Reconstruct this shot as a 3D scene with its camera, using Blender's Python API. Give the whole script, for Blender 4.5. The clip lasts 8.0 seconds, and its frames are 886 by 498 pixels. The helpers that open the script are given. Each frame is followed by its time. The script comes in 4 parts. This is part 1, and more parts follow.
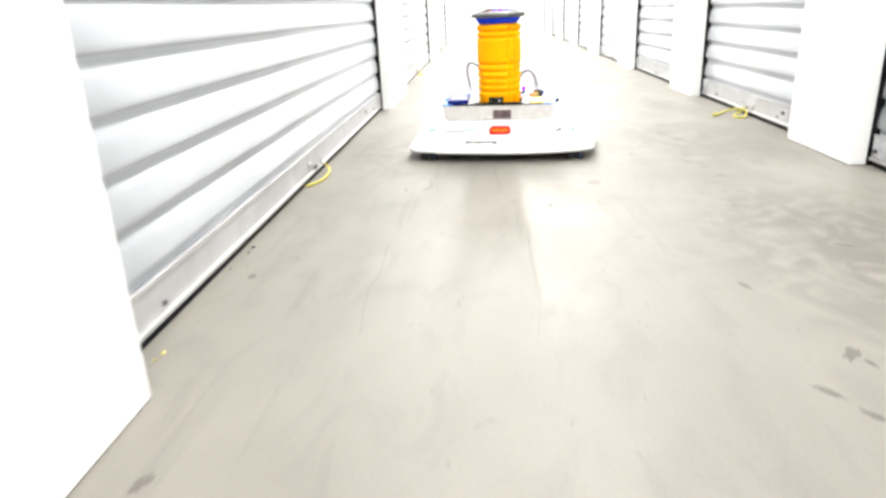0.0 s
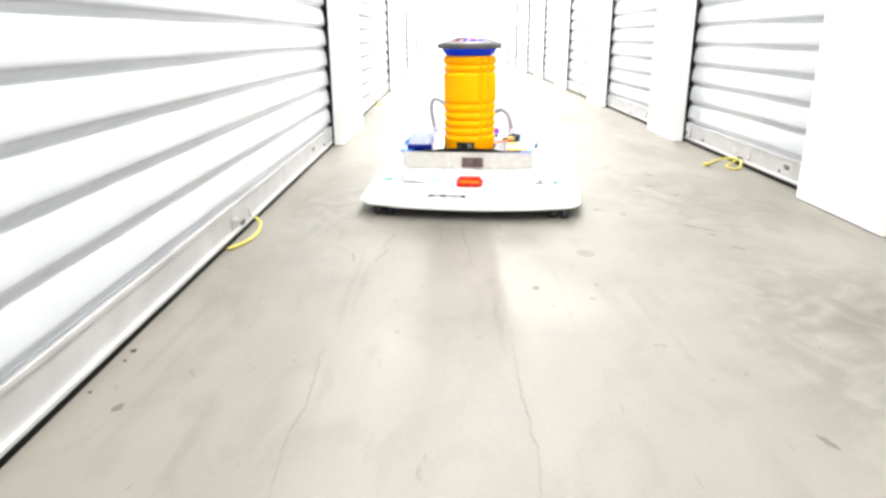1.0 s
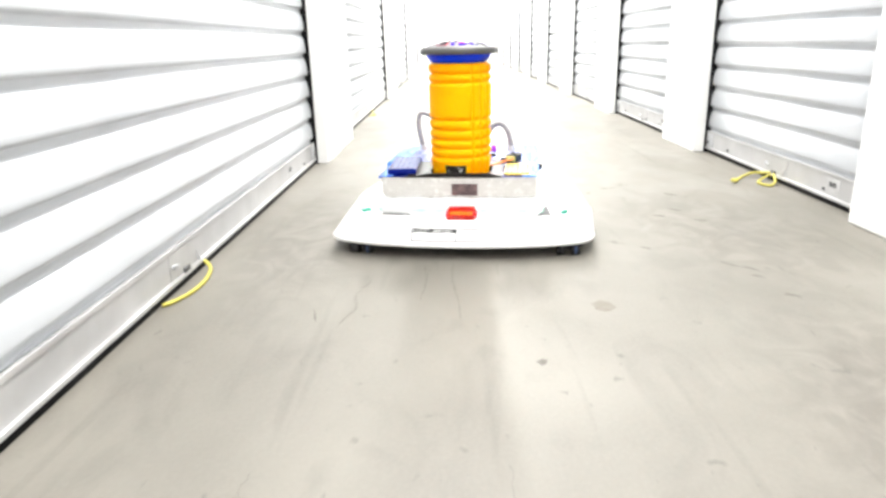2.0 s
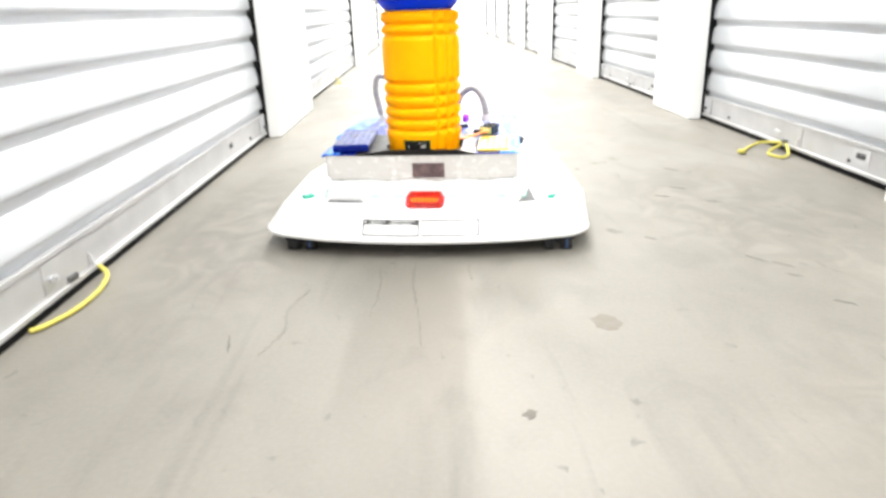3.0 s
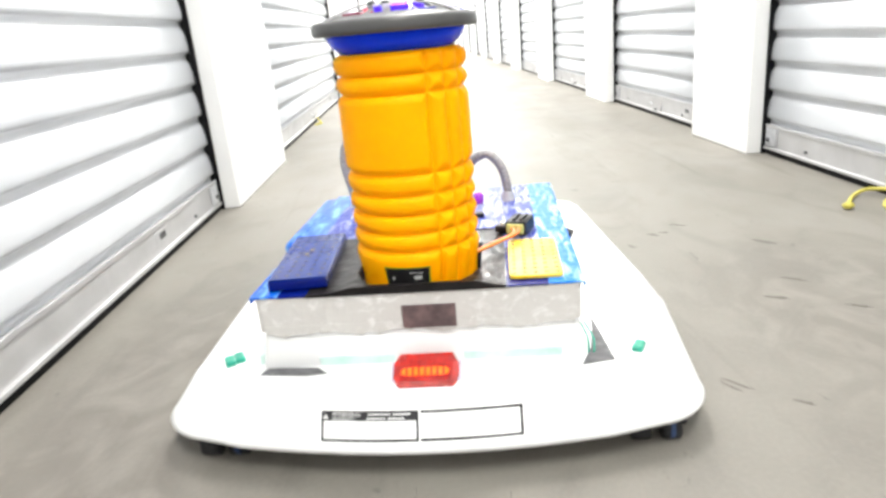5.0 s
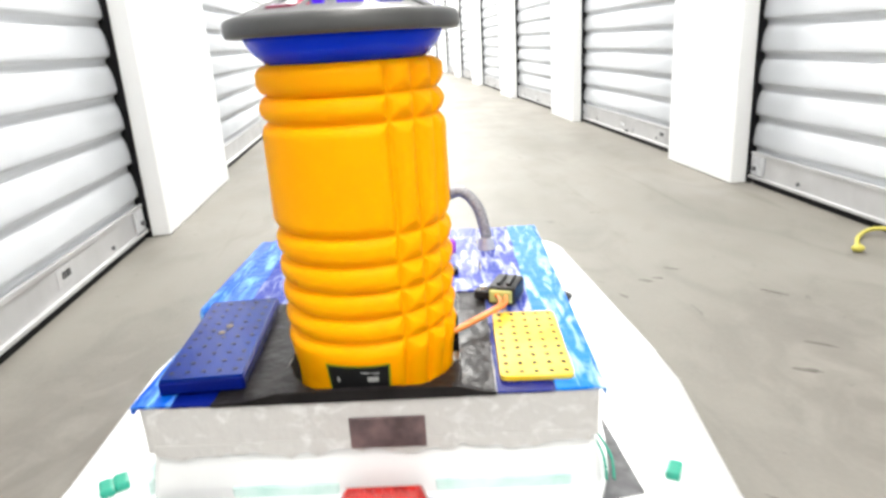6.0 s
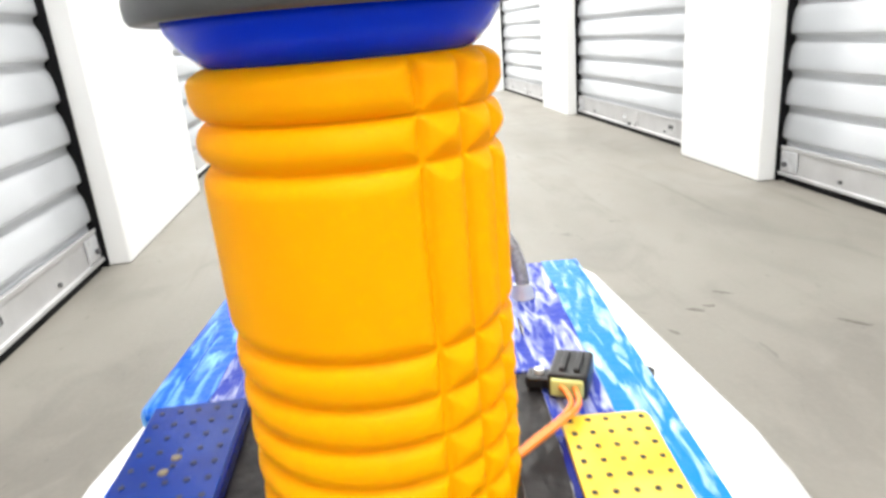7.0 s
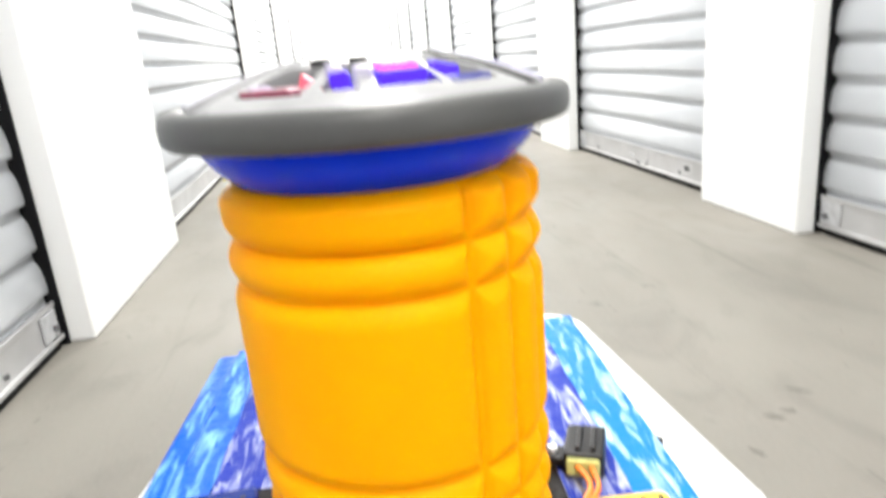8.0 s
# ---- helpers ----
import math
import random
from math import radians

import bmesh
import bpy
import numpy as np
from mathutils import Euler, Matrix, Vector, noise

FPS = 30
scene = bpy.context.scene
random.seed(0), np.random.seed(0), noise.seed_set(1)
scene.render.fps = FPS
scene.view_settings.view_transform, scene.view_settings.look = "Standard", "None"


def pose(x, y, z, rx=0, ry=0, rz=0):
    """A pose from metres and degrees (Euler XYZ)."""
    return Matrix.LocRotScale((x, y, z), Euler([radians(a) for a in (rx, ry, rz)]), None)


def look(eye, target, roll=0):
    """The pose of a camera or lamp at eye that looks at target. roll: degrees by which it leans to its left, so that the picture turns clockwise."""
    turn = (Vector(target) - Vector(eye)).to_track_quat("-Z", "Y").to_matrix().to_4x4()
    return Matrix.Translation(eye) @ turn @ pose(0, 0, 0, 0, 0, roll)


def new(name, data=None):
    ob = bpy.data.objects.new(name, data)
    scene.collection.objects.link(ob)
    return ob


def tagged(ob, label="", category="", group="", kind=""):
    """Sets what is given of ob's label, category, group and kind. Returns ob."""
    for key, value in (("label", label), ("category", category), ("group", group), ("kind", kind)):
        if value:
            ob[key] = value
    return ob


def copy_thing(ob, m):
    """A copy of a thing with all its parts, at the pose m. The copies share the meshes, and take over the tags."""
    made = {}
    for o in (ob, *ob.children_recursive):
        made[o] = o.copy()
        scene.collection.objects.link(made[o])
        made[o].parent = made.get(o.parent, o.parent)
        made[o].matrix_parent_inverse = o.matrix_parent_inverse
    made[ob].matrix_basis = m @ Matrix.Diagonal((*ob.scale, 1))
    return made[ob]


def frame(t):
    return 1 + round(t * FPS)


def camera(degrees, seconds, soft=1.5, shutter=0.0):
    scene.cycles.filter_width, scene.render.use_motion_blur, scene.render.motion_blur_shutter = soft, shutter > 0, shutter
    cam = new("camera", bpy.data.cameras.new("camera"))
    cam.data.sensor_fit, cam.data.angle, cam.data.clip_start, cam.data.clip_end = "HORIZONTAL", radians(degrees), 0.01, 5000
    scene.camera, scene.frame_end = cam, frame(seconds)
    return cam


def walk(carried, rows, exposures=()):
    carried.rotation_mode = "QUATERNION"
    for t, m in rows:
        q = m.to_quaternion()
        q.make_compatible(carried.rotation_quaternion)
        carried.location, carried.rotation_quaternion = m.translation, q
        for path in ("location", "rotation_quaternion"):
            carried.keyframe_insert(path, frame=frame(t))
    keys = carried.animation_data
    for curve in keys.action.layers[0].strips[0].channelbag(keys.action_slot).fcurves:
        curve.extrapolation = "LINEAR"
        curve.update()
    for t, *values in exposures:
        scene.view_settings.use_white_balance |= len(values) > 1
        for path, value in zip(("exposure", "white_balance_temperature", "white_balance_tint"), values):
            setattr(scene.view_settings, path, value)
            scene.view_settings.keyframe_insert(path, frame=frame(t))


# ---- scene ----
cam = camera(67.8, 8.0, soft=2.9, shutter=0.5)
PATH = [
    (0, (-0.274, 0.468, 0.468), (-0.413, 2.343, -0.216), -2.7),
    (0.5, (-0.268, 0.679, 0.476), (-0.341, 2.576, -0.153), -1.7),
    (1, (-0.294, 0.854, 0.466), (-0.304, 2.758, -0.148), -0.4),
    (2.5, (-0.225, 1.296, 0.46), (-0.253, 3.204, -0.138), -2.2),
    (3, (-0.218, 1.44, 0.418), (-0.19, 3.319, -0.268), -1.9),
    (3.5, (-0.231, 1.606, 0.409), (-0.175, 3.471, -0.311), -0.8),
    (4, (-0.235, 1.766, 0.441), (-0.165, 3.668, -0.171), -2.7),
    (4.2, (-0.232, 1.803, 0.440), (-0.183, 3.709, -0.164), -3.3),
    (5.3, (-0.195, 2.024, 0.432), (-0.144, 3.919, -0.205), -6.0),
    (5.5, (-0.186, 2.06, 0.436), (-0.084, 3.958, -0.187), -5.4),
    (6, (-0.209, 2.175, 0.427), (-0.048, 4.075, -0.177), -3.4),
    (6.5, (-0.227, 2.282, 0.421), (-0.034, 4.174, -0.197), -2.8),
    (7, (-0.225, 2.384, 0.424), (-0.017, 4.273, -0.203), -4.9),
    (7.2, (-0.229, 2.429, 0.431), (-0.063, 4.314, -0.215), -4.4),
    (7.3, (-0.228, 2.452, 0.431), (-0.072, 4.338, -0.216), -5.0),
    (7.4, (-0.226, 2.474, 0.432), (-0.070, 4.359, -0.219), -5.3),
    (7.5, (-0.223, 2.489, 0.430), (-0.049, 4.370, -0.226), -5.1),
    (7.6, (-0.224, 2.504, 0.431), (-0.012, 4.379, -0.234), -6.0),
    (7.8, (-0.236, 2.534, 0.443), (0.025, 4.411, -0.195), -6.5),
    (8, (-0.246, 2.579, 0.463), (0.015, 4.479, -0.104), -4.9),
]
walk(cam, [(t, look(eye, target, roll)) for t, eye, target, roll in PATH],
     exposures=[(0.0, 1.04), (1.0, 1.06), (2.5, 1.04), (4.0, 0.97), (5.5, 0.69), (7.0, 0.65), (8.0, 0.66)])

# ---- light: ceiling tube fittings, a dim world ----
world = bpy.data.worlds.new("world")
scene.world = world
world.use_nodes = True
world.node_tree.nodes["Background"].inputs["Color"].default_value = (0.9, 0.95, 1.0, 1)
world.node_tree.nodes["Background"].inputs["Strength"].default_value = 0.05
CEILING = 2.44
FITTINGS = [-0.9 + 2.4 * k for k in range(9)] + [20.2]
for fy in FITTINGS:
    lamp = bpy.data.lights.new("tube_light", "AREA")
    lamp.shape, lamp.size, lamp.size_y, lamp.energy, lamp.color = "RECTANGLE", 0.16, 1.2, 34 if fy < 6 else 62, (1.0, 0.982, 0.935)
    new("tube_light", lamp).matrix_world = pose(0.0, fy, CEILING - 0.075)


# ---- materials ----
def shader(name, colour, rough=0.5, metal=0.0, second=None, scale=40.0, bump=0.0, fine=400.0, emit=0.0, coat=0.0, spec=0.5, alpha=1.0, transmission=0.0):
    """A surface whose colour wanders between two tones at two scales, with fine relief."""
    m = bpy.data.materials.new(name)
    m.use_nodes = True
    nt = m.node_tree
    b = nt.nodes["Principled BSDF"]
    b.inputs["Roughness"].default_value, b.inputs["Metallic"].default_value = rough, metal
    b.inputs["Coat Weight"].default_value, b.inputs["Specular IOR Level"].default_value = coat, spec
    b.inputs["Alpha"].default_value, b.inputs["Transmission Weight"].default_value = alpha, transmission
    tc = nt.nodes.new("ShaderNodeTexCoord")
    second = second or tuple(c * 0.86 for c in colour)
    n1, n2 = nt.nodes.new("ShaderNodeTexNoise"), nt.nodes.new("ShaderNodeTexNoise")
    n1.inputs["Scale"].default_value, n1.inputs["Detail"].default_value = scale, 6
    n2.inputs["Scale"].default_value, n2.inputs["Detail"].default_value = fine, 3
    mix = nt.nodes.new("ShaderNodeMix")
    mix.data_type = "RGBA"
    mix.inputs["A"].default_value, mix.inputs["B"].default_value = (*colour, 1), (*second, 1)
    ramp = nt.nodes.new("ShaderNodeMapRange")
    ramp.inputs["From Min"].default_value, ramp.inputs["From Max"].default_value = 0.38, 0.68
    nt.links.new(tc.outputs["Object"], n1.inputs["Vector"])
    nt.links.new(tc.outputs["Object"], n2.inputs["Vector"])
    nt.links.new(n1.outputs["Fac"], ramp.inputs["Value"])
    nt.links.new(ramp.outputs["Result"], mix.inputs["Factor"])
    nt.links.new(mix.outputs["Result"], b.inputs["Base Color"])
    if emit:
        b.inputs["Emission Color"].default_value, b.inputs["Emission Strength"].default_value = (*colour, 1), emit
    if bump:
        bp = nt.nodes.new("ShaderNodeBump")
        bp.inputs["Strength"].default_value, bp.inputs["Distance"].default_value = bump, 0.002
        nt.links.new(n2.outputs["Fac"], bp.inputs["Height"])
        nt.links.new(bp.outputs["Normal"], b.inputs["Normal"])
    return m


def concrete_floor():
    """Sealed grey-beige concrete: cloudy patches, long drag streaks, dark specks, a low sheen."""
    m = bpy.data.materials.new("sealed_concrete")
    m.use_nodes = True
    nt = m.node_tree
    b = nt.nodes["Principled BSDF"]
    tc = nt.nodes.new("ShaderNodeTexCoord")

    def noise_at(scale, detail, stretch=(1, 1, 1), distortion=0.0):
        mp, n = nt.nodes.new("ShaderNodeMapping"), nt.nodes.new("ShaderNodeTexNoise")
        mp.inputs["Scale"].default_value = stretch
        n.inputs["Scale"].default_value, n.inputs["Detail"].default_value, n.inputs["Distortion"].default_value = scale, detail, distortion
        nt.links.new(tc.outputs["Object"], mp.inputs["Vector"])
        nt.links.new(mp.outputs["Vector"], n.inputs["Vector"])
        return n.outputs["Fac"]

    def spread(value, lo, hi, to_lo=0.0, to_hi=1.0):
        r = nt.nodes.new("ShaderNodeMapRange")
        for key, v in (("From Min", lo), ("From Max", hi), ("To Min", to_lo), ("To Max", to_hi)):
            r.inputs[key].default_value = v
        nt.links.new(value, r.inputs["Value"])
        return r.outputs["Result"]

    def blend(fac, a, c):
        x = nt.nodes.new("ShaderNodeMix")
        x.data_type = "RGBA"
        nt.links.new(fac, x.inputs["Factor"])
        for key, v in (("A", a), ("B", c)):
            if isinstance(v, tuple):
                x.inputs[key].default_value = (*v, 1)
            else:
                nt.links.new(v, x.inputs[key])
        return x.outputs["Result"]

    base = blend(spread(noise_at(1.7, 8, (1, 0.7, 1), 0.6), 0.38, 0.64), (0.197, 0.184, 0.162), (0.152, 0.142, 0.123))
    base = blend(spread(noise_at(9, 8, (1, 0.45, 1), 1.2), 0.50, 0.78, 0, 0.5), base, (0.105, 0.097, 0.085))
    base = blend(spread(noise_at(14, 5, (1.6, 0.12, 1), 0.4), 0.62, 0.76, 0, 0.35), base, (0.085, 0.077, 0.067))
    base = blend(spread(noise_at(26, 3, (1, 0.6, 1), 1.5), 0.68, 0.75, 0, 0.5), base, (0.06, 0.054, 0.048))
    base = blend(spread(noise_at(160, 4), 0.4, 0.75, 0, 0.18), base, (0.25, 0.237, 0.212))
    def dirt_patch(cx, cy, rx, ry, strength):
        """Trodden-in brown dirt: an uneven patch with ragged, flecked edges."""
        mp, ln, mul = nt.nodes.new("ShaderNodeMapping"), nt.nodes.new("ShaderNodeVectorMath"), nt.nodes.new("ShaderNodeMath")
        mp.inputs["Scale"].default_value, mp.inputs["Location"].default_value = (1 / rx, 1 / ry, 0), (-cx / rx, -cy / ry, 0)
        ln.operation, mul.operation = "LENGTH", "MULTIPLY"
        nt.links.new(tc.outputs["Object"], mp.inputs["Vector"])
        nt.links.new(mp.outputs["Vector"], ln.inputs[0])
        nt.links.new(spread(ln.outputs["Value"], 0.35, 1.0, strength, 0.0), mul.inputs[0])
        nt.links.new(spread(noise_at(11, 9, (1, 0.8, 1), 1.4), 0.36, 0.58), mul.inputs[1])
        return mul.outputs["Value"]

    for patch in ((0.43, 1.72, 0.34, 0.62, 0.62), (-0.60, 2.72, 0.20, 0.60, 0.5), (0.42, 2.74, 0.32, 0.5, 0.42)):
        base = blend(dirt_patch(*patch), base, (0.088, 0.077, 0.064))
    nt.links.new(base, b.inputs["Base Color"])
    nt.links.new(spread(noise_at(6, 6, (1, 0.5, 1)), 0.3, 0.7, 0.48, 0.60), b.inputs["Roughness"])
    b.inputs["Specular IOR Level"].default_value = 0.5
    bp = nt.nodes.new("ShaderNodeBump")
    bp.inputs["Strength"].default_value, bp.inputs["Distance"].default_value = 0.10, 0.002
    nt.links.new(noise_at(90, 6), bp.inputs["Height"])
    nt.links.new(bp.outputs["Normal"], b.inputs["Normal"])
    return m


CONCRETE = concrete_floor()
PAINT = shader("white_wall_paint", (0.80, 0.805, 0.80), 0.55, second=(0.765, 0.77, 0.77), scale=3, bump=0.12, fine=260)
CEIL = shader("white_ceiling", (0.8, 0.8, 0.79), 0.8, bump=0.1)
CURTAIN = shader("white_steel_sheet", (0.60, 0.62, 0.65), 0.38, second=(0.555, 0.575, 0.605), scale=5, bump=0.05, fine=120)
ALU = shader("aluminium_bar", (0.55, 0.55, 0.555), 0.45, 0.5, second=(0.46, 0.46, 0.465), scale=9, bump=0.15, fine=300)
GALV = shader("galvanised_plate", (0.64, 0.65, 0.67), 0.38, 0.6, second=(0.50, 0.51, 0.53), scale=55, bump=0.1)
BLACK = shader("black_rubber", (0.012, 0.012, 0.014), 0.7, bump=0.2)
# Black of tracks and seals; also painted shade behind slats and in the well.
TRACK_AND_SHADE = shader("black_track_and_shade", (0.006, 0.006, 0.007), 0.6, second=(0.009, 0.009, 0.010), scale=20, spec=0.1)
BOLT = shader("dark_bolt_steel", (0.16, 0.16, 0.17), 0.4, 0.8)
STICKER = shader("dim_sticker", (0.53, 0.53, 0.535), 0.5)
INK = shader("dark_ink", (0.01, 0.01, 0.012), 0.6)
ROPE = shader("yellow_rope", (0.56, 0.50, 0.10), 0.75, second=(0.42, 0.37, 0.07), scale=300, bump=0.6, fine=700)
STAIN = shader("oil_stain", (0.115, 0.095, 0.070), 0.5, second=(0.135, 0.119, 0.098), scale=60)
CRUMB = shader("yellow_crumb", (0.62, 0.55, 0.16), 0.7)
GRIT = shader("dark_grit", (0.03, 0.028, 0.026), 0.8)
CRACK = shader("hairline_crack", (0.118, 0.107, 0.094), 0.8)
TUBE = shader("tube_diffuser", (1.0, 0.98, 0.95), 0.5, emit=6.0)
WHITE = shader("white_plastic_tray", (0.83, 0.835, 0.835), 0.3, second=(0.79, 0.80, 0.80), scale=9, bump=0.04, fine=150, coat=0.15)
CUT = shader("recess_shade_grey", (0.10, 0.10, 0.105), 0.7, second=(0.16, 0.16, 0.165), scale=80, spec=0.2)
TEAL = shader("teal_plastic", (0.008, 0.24, 0.16), 0.35, second=(0.02, 0.34, 0.24))
PALETEAL = shader("pale_teal_shading", (0.42, 0.62, 0.57), 0.4, second=(0.62, 0.74, 0.71), scale=30)
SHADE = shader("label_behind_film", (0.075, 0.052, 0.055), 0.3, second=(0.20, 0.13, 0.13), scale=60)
ORANGE = shader("orange_foam", (1.0, 0.405, 0.0), 0.5, second=(1.0, 0.375, 0.0), scale=18, bump=0.12, fine=900, spec=0.06)
foam = ORANGE.node_tree.nodes["Principled BSDF"]
foam.inputs["Subsurface Weight"].default_value = 0.2
foam.inputs["Subsurface Radius"].default_value = (1.0, 0.3, 0.05)
foam.inputs["Subsurface Scale"].default_value = 0.004
BOWL = shader("blue_bowl_plastic", (0.0, 0.038, 0.80), 0.16, second=(0.0, 0.030, 0.70), scale=12, spec=0.16)
GREY = shader("satin_grey_plastic", (0.064, 0.064, 0.064), 0.40, second=(0.085, 0.085, 0.084), scale=20, bump=0.05, spec=0.35)
# Lid grey is lightened: the ceiling lights' reflection is put into the colour.
LIDGREY = shader("grey_lid_with_reflection", (0.27, 0.27, 0.275), 0.42, second=(0.34, 0.34, 0.345), scale=30, bump=0.06, spec=0.22)
CLEAR = shader("clear_white_plastic", (0.58, 0.56, 0.64), 0.15, second=(0.42, 0.38, 0.55), scale=60)
DARKBLUE = shader("deep_blue_plastic", (0.012, 0.02, 0.30), 0.3)
WHEELBLUE = shader("blue_grey_rubber", (0.03, 0.06, 0.15), 0.6)
MAGENTA = shader("magenta_led", (0.82, 0.02, 0.60), 0.3, emit=0.7)
VIOLET = shader("violet_led", (0.06, 0.01, 0.62), 0.3, emit=0.4)
REDLED = shader("pink_indicator", (0.8, 0.12, 0.18), 0.3, emit=0.4)
REDDARK = shader("dark_red_indicator", (0.22, 0.004, 0.045), 0.3)
LAMPRED = shader("red_lamp_lens", (0.52, 0.008, 0.002), 0.12, second=(0.22, 0.003, 0.001), scale=120, coat=0.7, emit=0.05)
LAMPCORE = shader("orange_lamp_core", (0.95, 0.11, 0.003), 0.2, emit=0.9)
PADBLUE = shader("blue_perforated_plate", (0.0005, 0.016, 0.15), 0.22, second=(0.001, 0.023, 0.19), scale=30, spec=0.2)
PADBLUESIDE = shader("blue_block_side", (0.001, 0.008, 0.15), 0.25, spec=0.2)
YELLOW = shader("yellow_perforated_plate", (0.76, 0.51, 0.012), 0.34, second=(0.74, 0.57, 0.08), scale=16, spec=0.4)
DARKTAPE = shader("dark_grey_tape", (0.009, 0.008, 0.0085), 0.30, second=(0.020, 0.018, 0.018), scale=30, bump=1.0, fine=55, spec=0.12)
HOSE = shader("grey_braided_hose", (0.34, 0.335, 0.35), 0.35, 0.3, second=(0.19, 0.186, 0.20), scale=240, bump=0.5, fine=600)
WIRE = shader("orange_wire", (0.85, 0.22, 0.02), 0.4)
SEAL = shader("pale_green_seal", (0.55, 0.58, 0.20), 0.5)
CONN = shader("black_connector", (0.008, 0.008, 0.009), 0.42, second=(0.018, 0.018, 0.02), scale=90, spec=0.3)
PURPLE = shader("purple_knob", (0.34, 0.03, 0.55), 0.25, coat=0.4)
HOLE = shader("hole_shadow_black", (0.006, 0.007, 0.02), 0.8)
BRASS = shader("brass_eyelet", (0.22, 0.18, 0.11), 0.35, 0.8)
LIME = shader("lime_print", (0.33, 0.42, 0.02), 0.5)
PRINTWHITE = shader("white_print", (0.75, 0.75, 0.75), 0.5)


def streaked_tape(name, colour, second, scale, lo, hi, turn, stretch):
    """Tape with sharp, drawn-out streaks of a second tone."""
    m = shader(name, colour, 0.30, second=second, scale=scale, bump=0.8, fine=75, spec=0.18)
    nt = m.node_tree
    n = [k for k in nt.nodes if k.bl_idname == "ShaderNodeTexNoise"][0]
    mp = nt.nodes.new("ShaderNodeMapping")
    mp.inputs["Scale"].default_value, mp.inputs["Rotation"].default_value = (1.0, stretch, 1.0), (0, 0, turn)
    n.inputs["Distortion"].default_value, n.inputs["Detail"].default_value = 0.9, 9
    lift = [k for k in nt.nodes if k.bl_idname == "ShaderNodeMapRange"][0]
    lift.inputs["From Min"].default_value, lift.inputs["From Max"].default_value = lo, hi
    nt.links.new([k for k in nt.nodes if k.bl_idname == "ShaderNodeTexCoord"][0].outputs["Object"], mp.inputs["Vector"])
    nt.links.new(mp.outputs["Vector"], n.inputs["Vector"])
    return m


FILM = streaked_tape("clouded_packing_film", (0.56, 0.545, 0.525), (0.70, 0.69, 0.675), 75, 0.54, 0.70, 0.0, 1.0)
[k for k in FILM.node_tree.nodes if k.bl_idname == "ShaderNodeMapping"][0].inputs["Scale"].default_value = (0.8, 1.0, 1.2)
MARBLE = streaked_tape("marbled_tape", (0.006, 0.026, 0.30), (0.52, 0.56, 0.70), 115, 0.46, 0.70, 0.15, 0.20)
DEEPTAPE = streaked_tape("mid_blue_tape", (0.0, 0.085, 0.50), (0.20, 0.45, 0.72), 105, 0.50, 0.70, 0.12, 0.18)
SKYTAPE = streaked_tape("sky_blue_tape", (0.0, 0.165, 0.60), (0.48, 0.66, 0.74), 105, 0.51, 0.70, 0.12, 0.18)


# ---- mesh helpers ----
def part(name, bm, material, parent=None, label="", smooth=False):
    me = bpy.data.meshes.new(name)
    bmesh.ops.recalc_face_normals(bm, faces=bm.faces)
    bm.to_mesh(me)
    bm.free()
    for p in me.polygons:
        p.use_smooth = smooth
    for mat in material if isinstance(material, (list, tuple)) else [material]:
        me.materials.append(mat)
    ob = new(name, me)
    if parent:
        ob.parent = parent
    if label:
        ob["label"] = label
    return ob


def box(bm, x0, x1, y0, y1, z0, z1, bevel=0.0, m=None):
    r = bmesh.ops.create_cube(bm, size=1.0, matrix=Matrix.Translation(((x0 + x1) / 2, (y0 + y1) / 2, (z0 + z1) / 2)) @ Matrix.Diagonal((x1 - x0, y1 - y0, z1 - z0, 1)))
    if m is not None:
        bmesh.ops.transform(bm, matrix=m, verts=r["verts"])
    if bevel:
        bmesh.ops.bevel(bm, geom=list({e for v in r["verts"] for e in v.link_edges}), offset=bevel, segments=2, affect="EDGES", profile=0.5)
    return bm


def cyl(bm, r1, r2, depth, m, seg=16):
    bmesh.ops.create_cone(bm, cap_ends=True, segments=seg, radius1=r1, radius2=r2, depth=depth, matrix=m)
    return bm


def lathe(bm, profile, seg=64, m=None):
    """A closed turn of (radius, height) pairs round z."""
    rings = []
    for r, z in profile:
        rings.append([bm.verts.new((r * math.cos(a), r * math.sin(a), z)) for a in (2 * math.pi * k / seg for k in range(seg))])
    for a, b in zip(rings, rings[1:]):
        for k in range(seg):
            bm.faces.new((a[k], a[(k + 1) % seg], b[(k + 1) % seg], b[k]))
    bm.faces.new(rings[0])
    bm.faces.new(rings[-1])
    if m is not None:
        bmesh.ops.transform(bm, matrix=m, verts=bm.verts)
    return bm


